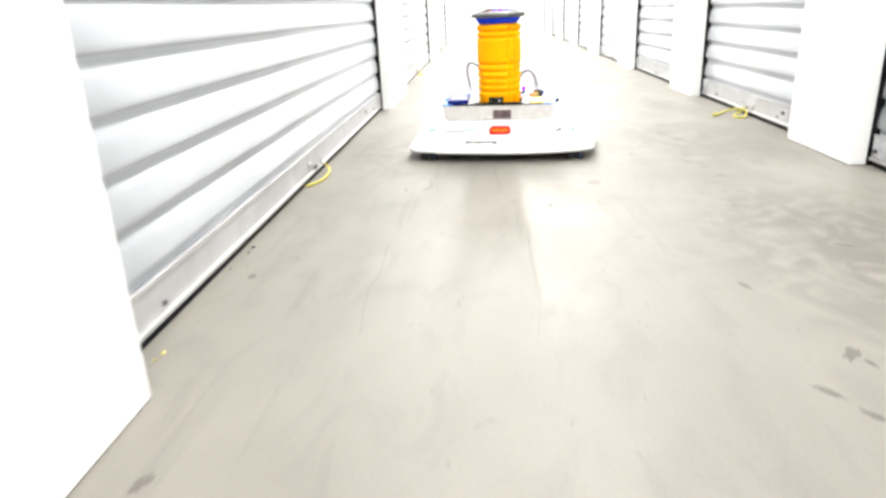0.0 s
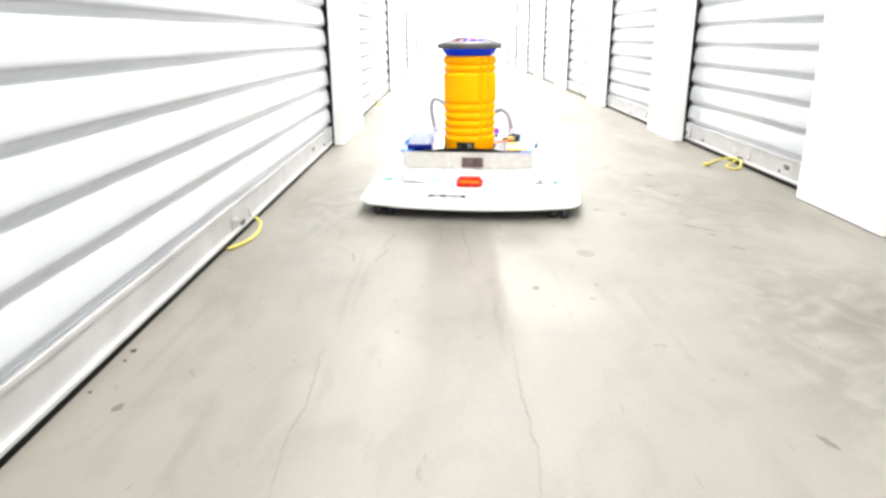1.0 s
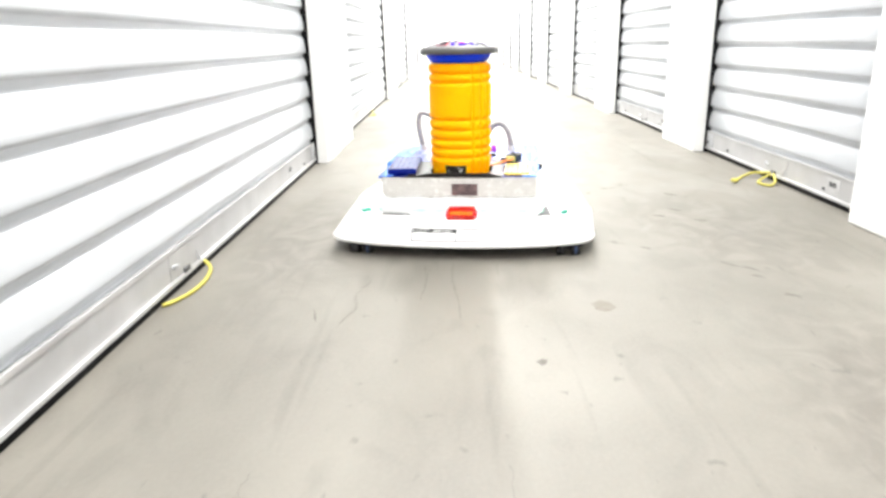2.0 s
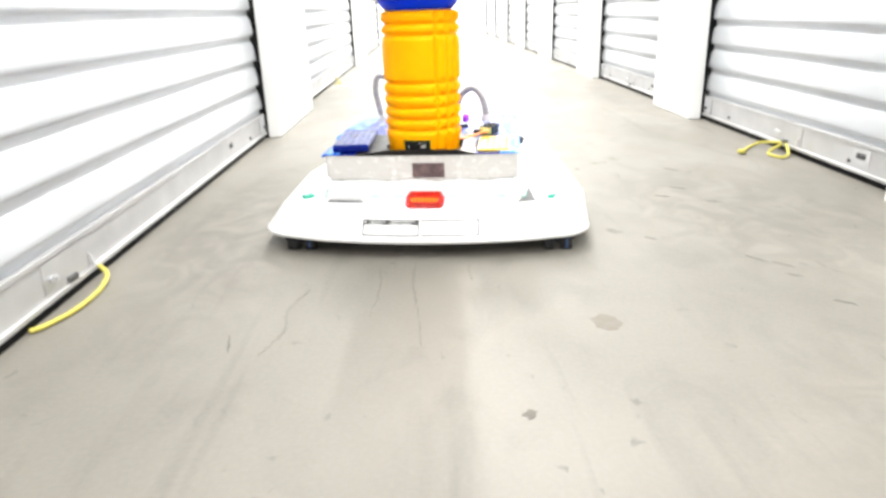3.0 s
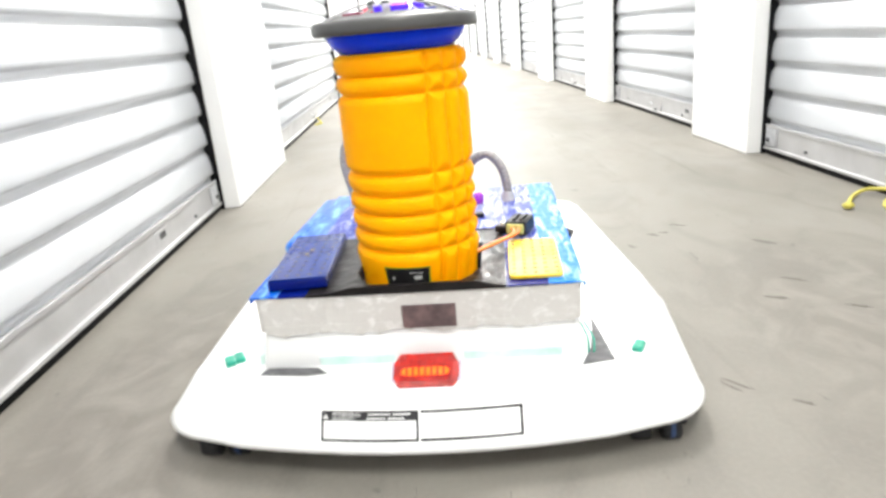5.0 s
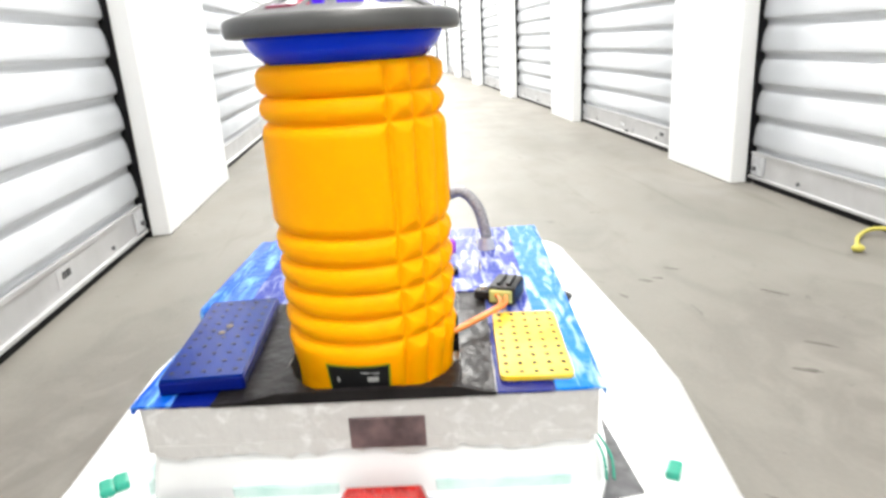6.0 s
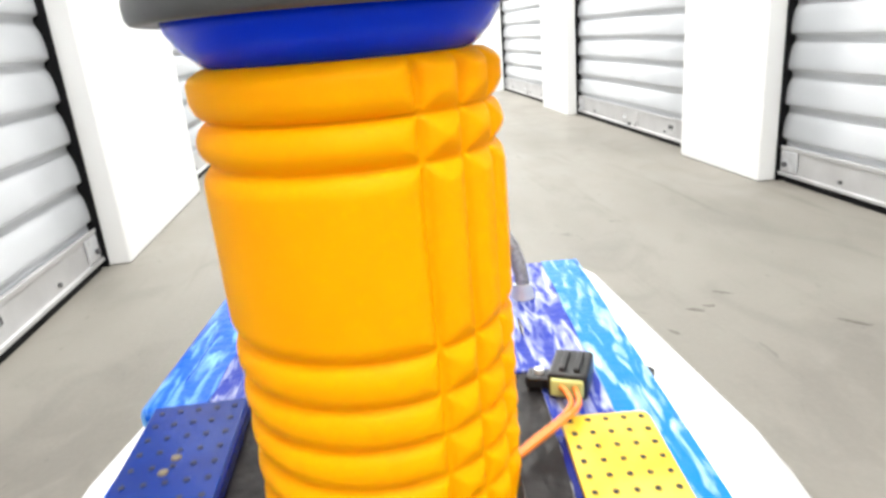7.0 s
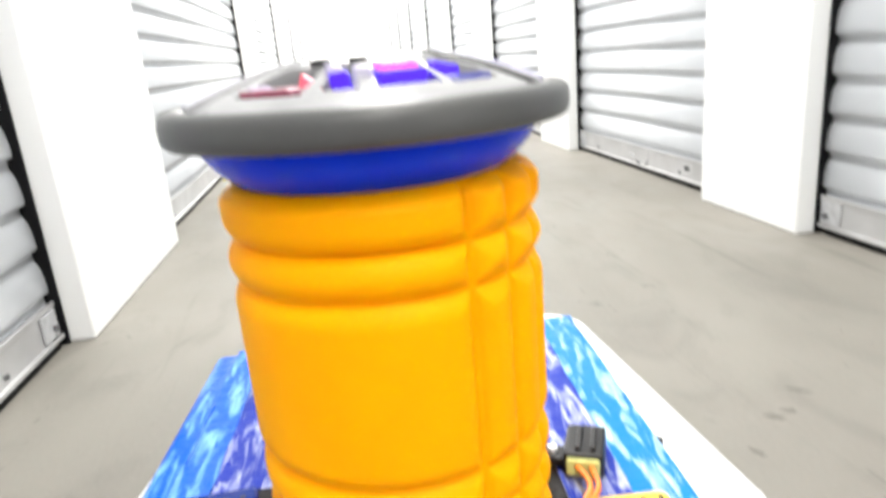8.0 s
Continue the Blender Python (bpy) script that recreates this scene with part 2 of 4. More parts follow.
def tube(points, radius, seg=10, steps=10):
    """A round tube along a smooth line through the points."""
    pts = [Vector(p) for p in points]
    line = []
    for k in range(len(pts) - 1):
        p0, p1, p2, p3 = pts[max(k - 1, 0)], pts[k], pts[k + 1], pts[min(k + 2, len(pts) - 1)]
        for s in range(steps):
            t = s / steps
            line.append(0.5 * ((2 * p1) + (p2 - p0) * t + (2 * p0 - 5 * p1 + 4 * p2 - p3) * t * t + (3 * p1 - p0 - 3 * p2 + p3) * t ** 3))
    line.append(pts[-1])
    bm, rings = bmesh.new(), []
    side = Vector((0.13, 0.21, 0.97))
    for k, p in enumerate(line):
        d = (line[min(k + 1, len(line) - 1)] - line[max(k - 1, 0)]).normalized()
        u = d.cross(side).normalized()
        side = u.cross(d)
        rings.append([bm.verts.new(p + radius * (math.cos(a) * u + math.sin(a) * side)) for a in (2 * math.pi * j / seg for j in range(seg))])
    for a, b in zip(rings, rings[1:]):
        for j in range(seg):
            bm.faces.new((a[j], a[(j + 1) % seg], b[(j + 1) % seg], b[j]))
    bm.faces.new(rings[0])
    bm.faces.new(rings[-1])
    return bm


def slab(outline, z0, z1, bevel=0.0):
    """A plate with an outline of (x, y) from z0 up to z1."""
    bm = bmesh.new()
    low = [bm.verts.new((x, y, z0)) for x, y in outline]
    high = [bm.verts.new((x, y, z1)) for x, y in outline]
    n = len(outline)
    bm.faces.new(low[::-1])
    top = bm.faces.new(high)
    for k in range(n):
        bm.faces.new((low[k], low[(k + 1) % n], high[(k + 1) % n], high[k]))
    if bevel:
        bmesh.ops.bevel(bm, geom=list(top.edges), offset=bevel, segments=2, affect="EDGES", profile=0.5)
    return bm


def empty(name, m, label, category, group=""):
    ob = new(name)
    ob.empty_display_size = 0.1
    ob.matrix_basis = m
    return tagged(ob, label, category, group)


# ---- the corridor ----
HALF, RECESS, END, START, HEAD = 0.75, 0.05, 21.0, -2.6, 2.13
bm = bmesh.new()
bmesh.ops.create_grid(bm, x_segments=4, y_segments=40, size=1.0)
bmesh.ops.transform(bm, matrix=Matrix.Translation((0, (START + END) / 2, 0)) @ Matrix.Diagonal((1.1, (END - START) / 2 + 0.2, 1, 1)), verts=bm.verts)
floor = tagged(part("floor", bm, CONCRETE), "sealed grey-beige concrete corridor floor with scuffs and hairline cracks", "floor", kind="structure")
tagged(part("ceiling", box(bmesh.new(), -1.1, 1.1, START - 0.2, END + 0.2, CEILING, CEILING + 0.1), CEIL), "plain white corridor ceiling", "ceiling", kind="structure")
tagged(part("wall_end", box(bmesh.new(), -1.1, 1.1, END, END + 0.12, 0, CEILING), PAINT), "white painted wall closing the corridor's end", "wall", kind="structure")
tagged(part("wall_start", box(bmesh.new(), -1.1, 1.1, START - 0.12, START, 0, CEILING), PAINT), "white painted wall behind the corridor's start", "wall", kind="structure")

LEFT_DOORS = [(-1.75, 0.55), (1.20, 3.825), (4.54, 6.97)] + [(4.54 + 3.05 * k, 6.97 + 3.05 * k) for k in range(1, 5)]
RIGHT_DOORS = [(3.895 - 1.115 + 1.524 * k, 3.895 + 1.524 * k) for k in range(-3, 11)]


def pier(name, side, y0, y1, proud=0.0):
    bm = box(bmesh.new(), 0, 0.16 + proud, y0, y1, 0, CEILING, 0.004)
    ob = part(name, bm, PAINT)
    ob.matrix_basis = pose(HALF if side > 0 else -HALF - 0.16, 0, 0)
    return tagged(ob, "smooth white painted pier between roll-up doors", "wall", kind="structure")


for side, doors, word in ((-1, LEFT_DOORS, "west"), (1, RIGHT_DOORS, "east")):
    edges = [START] + [e for d in doors for e in d] + [END]
    for k in range(0, len(edges), 2):
        if edges[k + 1] - edges[k] > 0.02:
            pier("wall_%s_%d" % (word, k // 2 + 1), side, edges[k], edges[k + 1], 0.026 if side < 0 and k == 2 else 0.0)
    for k, (y0, y1) in enumerate(doors):
        bm = box(bmesh.new(), 0, 0.16, y0, y1, HEAD, CEILING)
        ob = part("wall_%s_header_%d" % (word, k + 1), bm, PAINT)
        ob.matrix_basis = pose(HALF + 0.02 if side > 0 else -HALF - 0.18, 0, 0)
        tagged(ob, "white painted wall above a roll-up door", "wall", kind="structure")
    x = side * 0.99
    tagged(part("wall_%s_back" % word, box(bmesh.new(), x - 0.05, x + 0.05, START, END, 0, CEILING), PAINT), "plain wall closing the units behind the doors", "wall", kind="structure")

PITCH = 0.082


def slat_mesh(length):
    """One rib of a rolled steel sheet: a steep underside, a broad flat, a soft upper slope. Faces -x of its own space."""
    profile = [(0.0, 0.0), (-0.0003, 0.0085), (-0.0020, 0.0108), (-0.0080, 0.0128), (-0.0135, 0.0150), (-0.0158, 0.0185), (-0.0164, 0.0250), (-0.0158, 0.0350), (-0.0140, 0.0480), (-0.0112, 0.0600), (-0.0075, 0.0690), (-0.0030, 0.0750), (-0.0006, 0.0790), (0.0, PITCH)]
    bm = bmesh.new()
    rows = [[bm.verts.new((x * 0.70, y, z)) for x, z in profile] for y in (0, length)]
    for k in range(len(profile) - 1):
        bm.faces.new((rows[0][k], rows[1][k], rows[1][k + 1], rows[0][k + 1]))
    back = [[bm.verts.new((0.004, y, z)) for z in (0, PITCH)] for y in (0, length)]
    bm.faces.new((back[0][0], back[0][1], back[1][1], back[1][0]))
    for r, q in ((rows[0], back[0]), (rows[1], back[1])):
        bm.faces.new(r + [q[1], q[0]])
    me = bpy.data.meshes.new("slat")
    bmesh.ops.recalc_face_normals(bm, faces=bm.faces)
    bm.to_mesh(me)
    bm.free()
    for p in me.polygons:
        p.use_smooth = len(p.vertices) == 4
    me.materials.append(CURTAIN)
    return me


def roll_up_door(length, label, group, latch_at, sticker_at):
    """A door in its own space: it faces -x, runs along +y from 0 to length, its bottom bar at x = 0.05."""
    door = empty("roll_up_door", pose(0, 0, 0), label, "roll-up door", group)
    gap = 0.013 if length > 2 else 0.006
    me = slat_mesh(length - 2 * gap)
    for k in range(25):
        ob = new("slat", me)
        ob.parent = door
        ob.location = (0.066, gap, 0.090 + k * PITCH)
    part("bottom_strip", box(bmesh.new(), 0.0658, 0.070, gap, length - gap, 0.075, 0.0899), CURTAIN, door, "flat lower edge of the steel sheet")
    rail = 0.010 if length > 2 else 0.0055
    for y0, y1 in ((0.002, rail), (length - rail, length - 0.002)):
        part("guide_track", box(bmesh.new(), 0.043, 0.125, y0, y1, 0.0, HEAD, 0.002), TRACK_AND_SHADE, door, "black steel guide track")
    # Black sheet added behind the slats; its colour stands in for shade.
    part("shade_backing", box(bmesh.new(), 0.112, 0.12, 0.025, length - 0.025, 0.0, HEAD), TRACK_AND_SHADE, door, "added black sheet painting the shade behind the slats")
    bm = bmesh.new()
    box(bm, 0.055, 0.1, gap - 0.004, length - gap + 0.004, 0.0165, 0.084, 0.002)
    box(bm, 0.048, 0.057, gap - 0.004, length - gap + 0.004, 0.0158, 0.0235, 0.001)
    box(bm, 0.052, 0.057, gap - 0.004, length - gap + 0.004, 0.079, 0.088, 0.001)
    bar = part("bottom_bar", bm, ALU, door, "scuffed aluminium bottom bar")
    part("seal", box(bmesh.new(), 0.053, 0.099, 0.026, length - 0.026, 0.001, 0.0154), TRACK_AND_SHADE, door, "black rubber floor seal")
    # latch: a thin plate, two bolts, a dark slot in the lower lip and a folded gusset beyond it
    br = part("latch_bracket", box(bmesh.new(), 0.0532, 0.0545, latch_at - 0.06, latch_at + 0.09, 0.025, 0.077, 0.0005), ALU, door, "flat aluminium latch plate")
    for dy, dz in ((0.060, 0.047), (0.074, 0.050)):
        part("bolt", cyl(bmesh.new(), 0.0055, 0.0045, 0.006, pose(0.0505, latch_at + dy, dz, 0, 90, 0), 10), GALV, br)
    part("slot", box(bmesh.new(), 0.0478, 0.0528, latch_at + 0.004, latch_at + 0.030, 0.0236, 0.034, 0.0008), BOLT, br, "dark latch slot")
    bm = bmesh.new()
    ends = [[bm.verts.new((x, latch_at + dy, z)) for x, dy, z in ((0.0532, -0.048 + d, 0.052), (0.0532, -0.048 + d, 0.026), (0.043, -0.048 + d, 0.026))] for d in (0.0, 0.003)]
    bm.faces.new(ends[0])
    bm.faces.new(ends[1])
    for k in range(3):
        bm.faces.new((ends[0][k], ends[0][(k + 1) % 3], ends[1][(k + 1) % 3], ends[1][k]))
    part("gusset", bm, ALU, br, "small folded steel gusset")
    # end plates, bolts and a small sticker with print too small to read
    for y in (gap + 0.035, length - gap - 0.035):
        pl = part("end_plate", box(bmesh.new(), 0.050, 0.0545, y - 0.03, y + 0.03, 0.028, 0.078, 0.0015), GALV, door, "galvanised end plate")
        part("bolt", cyl(bmesh.new(), 0.007, 0.006, 0.007, pose(0.0465, y - 0.01 * (1 if y < 1 else -1), 0.045, 0, 90, 0), 10), BOLT, pl)
    for y in (length - 0.22, 0.22):
        part("bolt", cyl(bmesh.new(), 0.005, 0.004, 0.006, pose(0.053, y, 0.038, 0, 90, 0), 10), BOLT, bar)
    y = sticker_at
    st = part("sticker", box(bmesh.new(), 0.0537, 0.0545, y - 0.035, y + 0.035, 0.036, 0.074), STICKER, door, "small pale sticker with unreadable dark print")
    for k in range(4):
        part("print_bar", box(bmesh.new(), 0.053, 0.0535, y - 0.018 + 0.009 * k, y - 0.012 + 0.009 * k, 0.05, 0.064), INK, st)
    return door


GL, GR = "wide roll-up doors on the west side", "narrow roll-up doors on the east side"
wide_first = roll_up_door(2.625, "wide white corrugated steel roll-up door, closed, with a yellow rope", GL, 1.37, 0.441)
wide_first.matrix_basis = pose(-HALF, 3.825, 0, 0, 0, 180)
wide = roll_up_door(2.43, "wide white corrugated steel roll-up door, closed", GL, 1.25, 0.456)
wide.matrix_basis = pose(-HALF, 6.97, 0, 0, 0, 180)
for y0, y1 in LEFT_DOORS:
    if y0 < 1.0 or y0 > 5:
        copy_thing(wide, pose(-HALF, y1, 0, 0, 0, 180))
narrow = roll_up_door(1.115, "narrow white corrugated steel roll-up door, closed", GR, 0.5, 0.18)
narrow.matrix_basis = pose(HALF, RIGHT_DOORS[3][0], 0)
for k, (y0, y1) in enumerate(RIGHT_DOORS):
    if k != 3:
        copy_thing(narrow, pose(HALF, y0, 0))


def pull_rope(points, knot, label, name="pull_rope"):
    rope = tagged(part(name, tube(points, 0.0042, 8, 8), ROPE, smooth=True), label, "rope", "yellow pull ropes")
    if knot:
        bm = bmesh.new()
        bmesh.ops.create_icosphere(bm, subdivisions=2, radius=0.010, matrix=Matrix.Translation(knot) @ Matrix.Diagonal((1.3, 1, 0.75, 1)))
        part("knot", bm, ROPE, rope, smooth=True)
    return rope


pull_rope([(-0.788, 2.50, 0.026), (-0.772, 2.488, 0.012), (-0.765, 2.44, 0.0045), (-0.766, 2.37, 0.0045), (-0.783, 2.315, 0.0045), (-0.796, 2.295, 0.005)], None,
          "yellow braided pull rope looped from the bottom bar onto the floor")
pull_rope([(0.790, 3.30, 0.026), (0.768, 3.365, 0.014), (0.725, 3.350, 0.005), (0.675, 3.285, 0.0048)], (0.670, 3.278, 0.0085),
          "yellow braided pull rope, its knotted tail lying on the floor")
pull_rope([(0.790, 3.27, 0.026), (0.772, 3.218, 0.010), (0.748, 3.205, 0.0045), (0.735, 3.25, 0.0045), (0.762, 3.292, 0.007), (0.790, 3.288, 0.024)], None,
          "yellow braided pull rope coiled below the latch")
for y in (5.72,):
    pull_rope([(-0.79, y, 0.03), (-0.77, y - 0.03, 0.008), (-0.755, y - 0.08, 0.005), (-0.785, y - 0.13, 0.005)], None, "yellow pull rope curled below the latch")


def flat_mark(name, x, y, length, width, turn, mat, label, category, jag=0.35, seed=1):
    rnd = random.Random(seed)
    n = 18
    pts = []
    for k in range(n):
        a = 2 * math.pi * k / n
        r = 1 + jag * (rnd.random() - 0.5)
        pts.append((0.5 * width * r * math.cos(a), 0.5 * length * r * math.sin(a)))
    ob = part(name, slab(pts, 0.0001, 0.0004), mat)
    ob.matrix_basis = pose(x, y, 0, 0, 0, turn)
    return tagged(ob, label, category, "marks on the floor", "structure")


flat_mark("floor_stain", 0.019, 2.263, 0.05, 0.038, 15, STAIN, "small brown oil stain on the concrete", "stain", 0.3, 3)
for k, (x, y, l, w, turn) in enumerate(((0.217, 1.295, 0.038, 0.018, -35), (0.137, 2.652, 0.034, 0.004, 35), (0.127, 2.648, 0.024, 0.003, 30), (0.143, 1.201, 0.04, 0.011, 40), (0.17, 1.152, 0.03, 0.010, 35), (0.162, 1.536, 0.03, 0.008, 20), (0.418, 1.727, 0.03, 0.008, 50), (0.40, 2.825, 0.03, 0.007, 55), (0.356, 2.401, 0.025, 0.006, 45), (0.374, 2.296, 0.03, 0.007, 50), (-0.119, 2.05, 0.02, 0.012, -40), (0.305, 3.282, 0.03, 0.007, 50), (0.176, 3.173, 0.02, 0.006, 30), (0.238, 3.233, 0.02, 0.008, 55), (0.23, 1.27, 0.018, 0.01, 20), (-0.655, 1.03, 0.03, 0.015, -20), (0.415, 3.13, 0.035, 0.008, 40),
                                        (0.307, 2.88, 0.03, 0.009, 60), (0.367, 2.945, 0.035, 0.007, 50), (0.263, 3.24, 0.02, 0.006, 70), (0.56, 1.72, 0.03, 0.007, 60), (-0.79 + 0.06, 1.62, 0.02, 0.014, 0),
                                        (-0.50, 2.24, 0.05, 0.004, 12), (0.19, 2.60, 0.02, 0.006, 50), (0.33, 2.48, 0.045, 0.004, 35), (0.36, 2.45, 0.04, 0.004, 38))):
    flat_mark("floor_scuff", x, y, l, w, turn, CRACK, "small dark scuff on the concrete", "scuff", 0.8, 20 + k)


def crack(points, width, seed):
    rnd = random.Random(seed)
    bm = bmesh.new()
    line = []
    for (x0, y0), (x1, y1) in zip(points, points[1:]):
        for s in range(12):
            t = s / 12
            line.append((x0 + (x1 - x0) * t + rnd.uniform(-0.003, 0.003), y0 + (y1 - y0) * t))
    last = None
    for x, y in line:
        w = width * rnd.uniform(0.02, 0.48)
        cur = [bm.verts.new((x - w / 2, y, 0.0006)), bm.verts.new((x + w / 2, y, 0.0006)), bm.verts.new((x + w / 2, y, 0.0001)), bm.verts.new((x - w / 2, y, 0.0001))]
        if last:
            for j in range(4):
                bm.faces.new((last[j], last[(j + 1) % 4], cur[(j + 1) % 4], cur[j]))
        last = cur
    return tagged(part("floor_crack", bm, CRACK), "hairline crack running along the concrete", "crack", "marks on the floor", "structure")


crack([(-0.19, 1.80), (-0.192, 1.66), (-0.187, 1.5), (-0.205, 1.32)], 0.0013, 1)
crack([(-0.49, 1.79), (-0.482, 1.66), (-0.49, 1.52), (-0.475, 1.36)], 0.0011, 2)
crack([(-0.25, 2.52), (-0.255, 2.42), (-0.247, 2.35), (-0.240, 2.2)], 0.002, 3)
crack([(-0.31, 2.5), (-0.305, 2.40), (-0.318, 2.3)], 0.002, 4)
crack([(-0.42, 2.42), (-0.44, 2.34), (-0.43, 2.27), (-0.455, 2.2)], 0.002, 5)
crack([(-0.16, 2.5), (-0.158, 2.43)], 0.002, 6)



def crumb(name, x, y, size, mat, label, seed):
    """A small irregular lump lying on the floor."""
    rnd = random.Random(seed)
    bm = bmesh.new()
    bmesh.ops.create_icosphere(bm, subdivisions=1, radius=size)
    for v in bm.verts:
        v.co *= rnd.uniform(0.7, 1.2)
        v.co.z = max(v.co.z * 0.6, -0.4 * size)
    ob = part(name, bm, mat)
    ob.matrix_basis = pose(x, y, 0.4 * size, 0, 0, 40 * seed)
    return tagged(ob, label, "debris", "crumbs along the door")


for k, (x, y, size) in enumerate(((-0.766, 1.318, 0.0042), (-0.768, 1.296, 0.0034))):
    crumb("crumb", x, y, size, CRUMB, "pale yellow crumb lying on the concrete floor", 1 + k)
for k, (x, y, size) in enumerate(((-0.784, 1.785, 0.0046), (-0.782, 1.752, 0.0030), (-0.788, 1.66, 0.0030))):
    crumb("grit", x, y, size, GRIT, "dark speck of grit beside the door", 5 + k)


def ceiling_fitting():
    f = empty("ceiling_light", pose(0, 0, 0), "white strip light with a lit diffuser on the ceiling", "ceiling light", "strip lights along the corridor")
    part("housing", box(bmesh.new(), -0.09, 0.09, -0.62, 0.62, -0.045, 0.0, 0.004), PAINT, f)
    part("diffuser", box(bmesh.new(), -0.075, 0.075, -0.6, 0.6, -0.065, -0.0455, 0.006), TUBE, f, "lit white diffuser")
    return f


fitting = ceiling_fitting()
fitting.matrix_basis = pose(0, FITTINGS[0], CEILING)
for fy in FITTINGS[1:]:
    copy_thing(fitting, pose(0, fy, CEILING))

# ---- the rolling robot: its own space has x to its right, y ahead, origin on the floor under the box's rear edge ----
HOME = (-0.2375, 2.629, -6.5)
robot = empty("rolling_robot", pose(HOME[0], HOME[1], 0, 0, 0, HOME[2]), "white wheeled platform carrying an orange foam roller and taped box", "robot")


def tray_outline(inset, n=14):
    """The tray seen from above: a bowed rear edge, round corners, sides that draw in ahead."""
    def corner(cx, cy, r, a0, a1):
        return [(cx + r * math.cos(radians(a0 + (a1 - a0) * k / n)), cy + r * math.sin(radians(a0 + (a1 - a0) * k / n))) for k in range(n + 1)]
    r = 0.07 - inset * 0.6
    w0, w1, y0, y1 = 0.305 - inset, 0.276 - inset, -0.062 + inset, 0.705 - inset
    pts = corner(w0 - r, y0 + r, r, -80, 6)
    pts += [(w0 + 0.014, 0.24)]
    pts += corner(w1 - r, y1 - r, r, 6, 90)
    pts += corner(-w1 + r, y1 - r, r, 90, 174)
    pts += [(-w0 - 0.014, 0.24)]
    pts += corner(-w0 + r, y0 + r, r, 174, 260)
    for k in range(1, 12):
        t = k / 12
        x = (-w0 + r) * (1 - t) + (w0 - r) * t
        pts.append((x, y0 - 0.006 - 0.030 * (1 - (2 * t - 1) ** 2)))
    return [(x + 0.006, y) for x, y in pts]


bm = bmesh.new()
rings = []
for inset, z in ((0.014, 0.0270), (0.002, 0.0288), (0.0, 0.0325), (0.0, 0.0365), (0.004, 0.0410), (0.024, 0.068), (0.030, 0.0765), (0.038, 0.0825), (0.05, 0.0855), (0.075, 0.086)):
    rings.append([bm.verts.new((x, y, z)) for x, y in tray_outline(inset)])
for a, b in zip(rings, rings[1:]):
    for k in range(len(a)):
        bm.faces.new((a[k], a[(k + 1) % len(a)], b[(k + 1) % len(a)], b[k]))
bm.faces.new(rings[0][::-1])
bm.faces.new(rings[-1])
tray = part("tray", bm, WHITE, robot, "glossy white moulded plastic tray with rounded corners", True)

# lower white body below the box
bm = box(bmesh.new(), -0.1735, 0.1775, -0.0025, 0.444, 0.080, 0.1325, 0.007)
for v in bm.verts:
    if v.co.z < 0.095:
        v.co.x *= 1.03
        v.co.y = v.co.y - 0.005 if v.co.y < 0.2 else v.co.y + 0.005
skirt = part("skirt", bm, WHITE, robot, "white plastic skirt below the taped box", True)
# Teal shading along the seam and glow at the corner, painted as strips.
for x0, x1 in ((-0.112, -0.026), (0.050, 0.158)):
    part("seam", box(bmesh.new(), x0, x1, -0.0075, 0.0, 0.0858, 0.0975, 0.0015), PALETEAL, skirt, "strip painting the teal shading along the seam")
part("corner_glow", slab([(-0.192, 0.02), (-0.184, 0.002), (-0.178, 0.008), (-0.178, 0.075), (-0.188, 0.09)], 0.0855, 0.098), PALETEAL, skirt, "strip painting the teal glow at the skirt's corner")
# Tray openings are thin plates in dark grey, painting the shade within them.
part("slot", slab([(-0.178, -0.022), (-0.120, -0.028), (-0.100, -0.024), (-0.114, -0.0095), (-0.172, -0.006)], 0.0856, 0.0862), CUT, tray, "thin dark plate painting the shade of a tray slot")
part("slot", slab([(0.176, -0.028), (0.212, -0.019), (0.210, 0.0), (0.2055, 0.05), (0.201, 0.092), (0.1975, 0.055), (0.190, 0.010)], 0.0856, 0.0862), CUT, tray, "thin triangular plate painting the shade of a tray cut-out")
for k in range(2):
    part("cord", tube([(0.186 + 0.006 * k, -0.002, 0.087), (0.188 + 0.006 * k, 0.018, 0.094), (0.182 + 0.004 * k, 0.035, 0.106)], 0.0011, 6, 6), TEAL, skirt, "thin green cord")
for x, y, turn in ((-0.2235, 0.010, 30), (-0.215, 0.018, 30), (0.241, 0.004, -25)):
    bm = box(bmesh.new(), -0.006, 0.006, -0.010, 0.010, 0.0, 0.008, 0.0025, None)
    ob = part("clip", bm, TEAL, tray, "small green plastic clip")
    ob.matrix_basis = pose(x, y, 0.0845, 0, 0, turn)

# warning label on the tray's rear edge
LABEL_TILT = 55.8


def bowed(bm):
    """Bends a piece of the label to the bow of the tray's rear edge."""
    bmesh.ops.subdivide_edges(bm, edges=[e for e in bm.edges if abs(e.verts[0].co.x - e.verts[1].co.x) > 0.03], cuts=9)
    for v in bm.verts:
        bow_to(v.co)
    return bm


def bow_to(co):
    d = 0.030 * ((co.x - 0.006) / 0.23) ** 2
    co.y += d * math.cos(radians(LABEL_TILT))
    co.z -= d * math.sin(radians(LABEL_TILT))


label_plate = part("warning_label", bowed(box(bmesh.new(), -0.099, 0.112, -0.0672, -0.035, 0.0, 0.0006)), WHITE, tray, "printed warning label with a thin black border")
label_plate.matrix_basis = pose(0.0, -0.0549, 0.0974, LABEL_TILT, 0, 0)


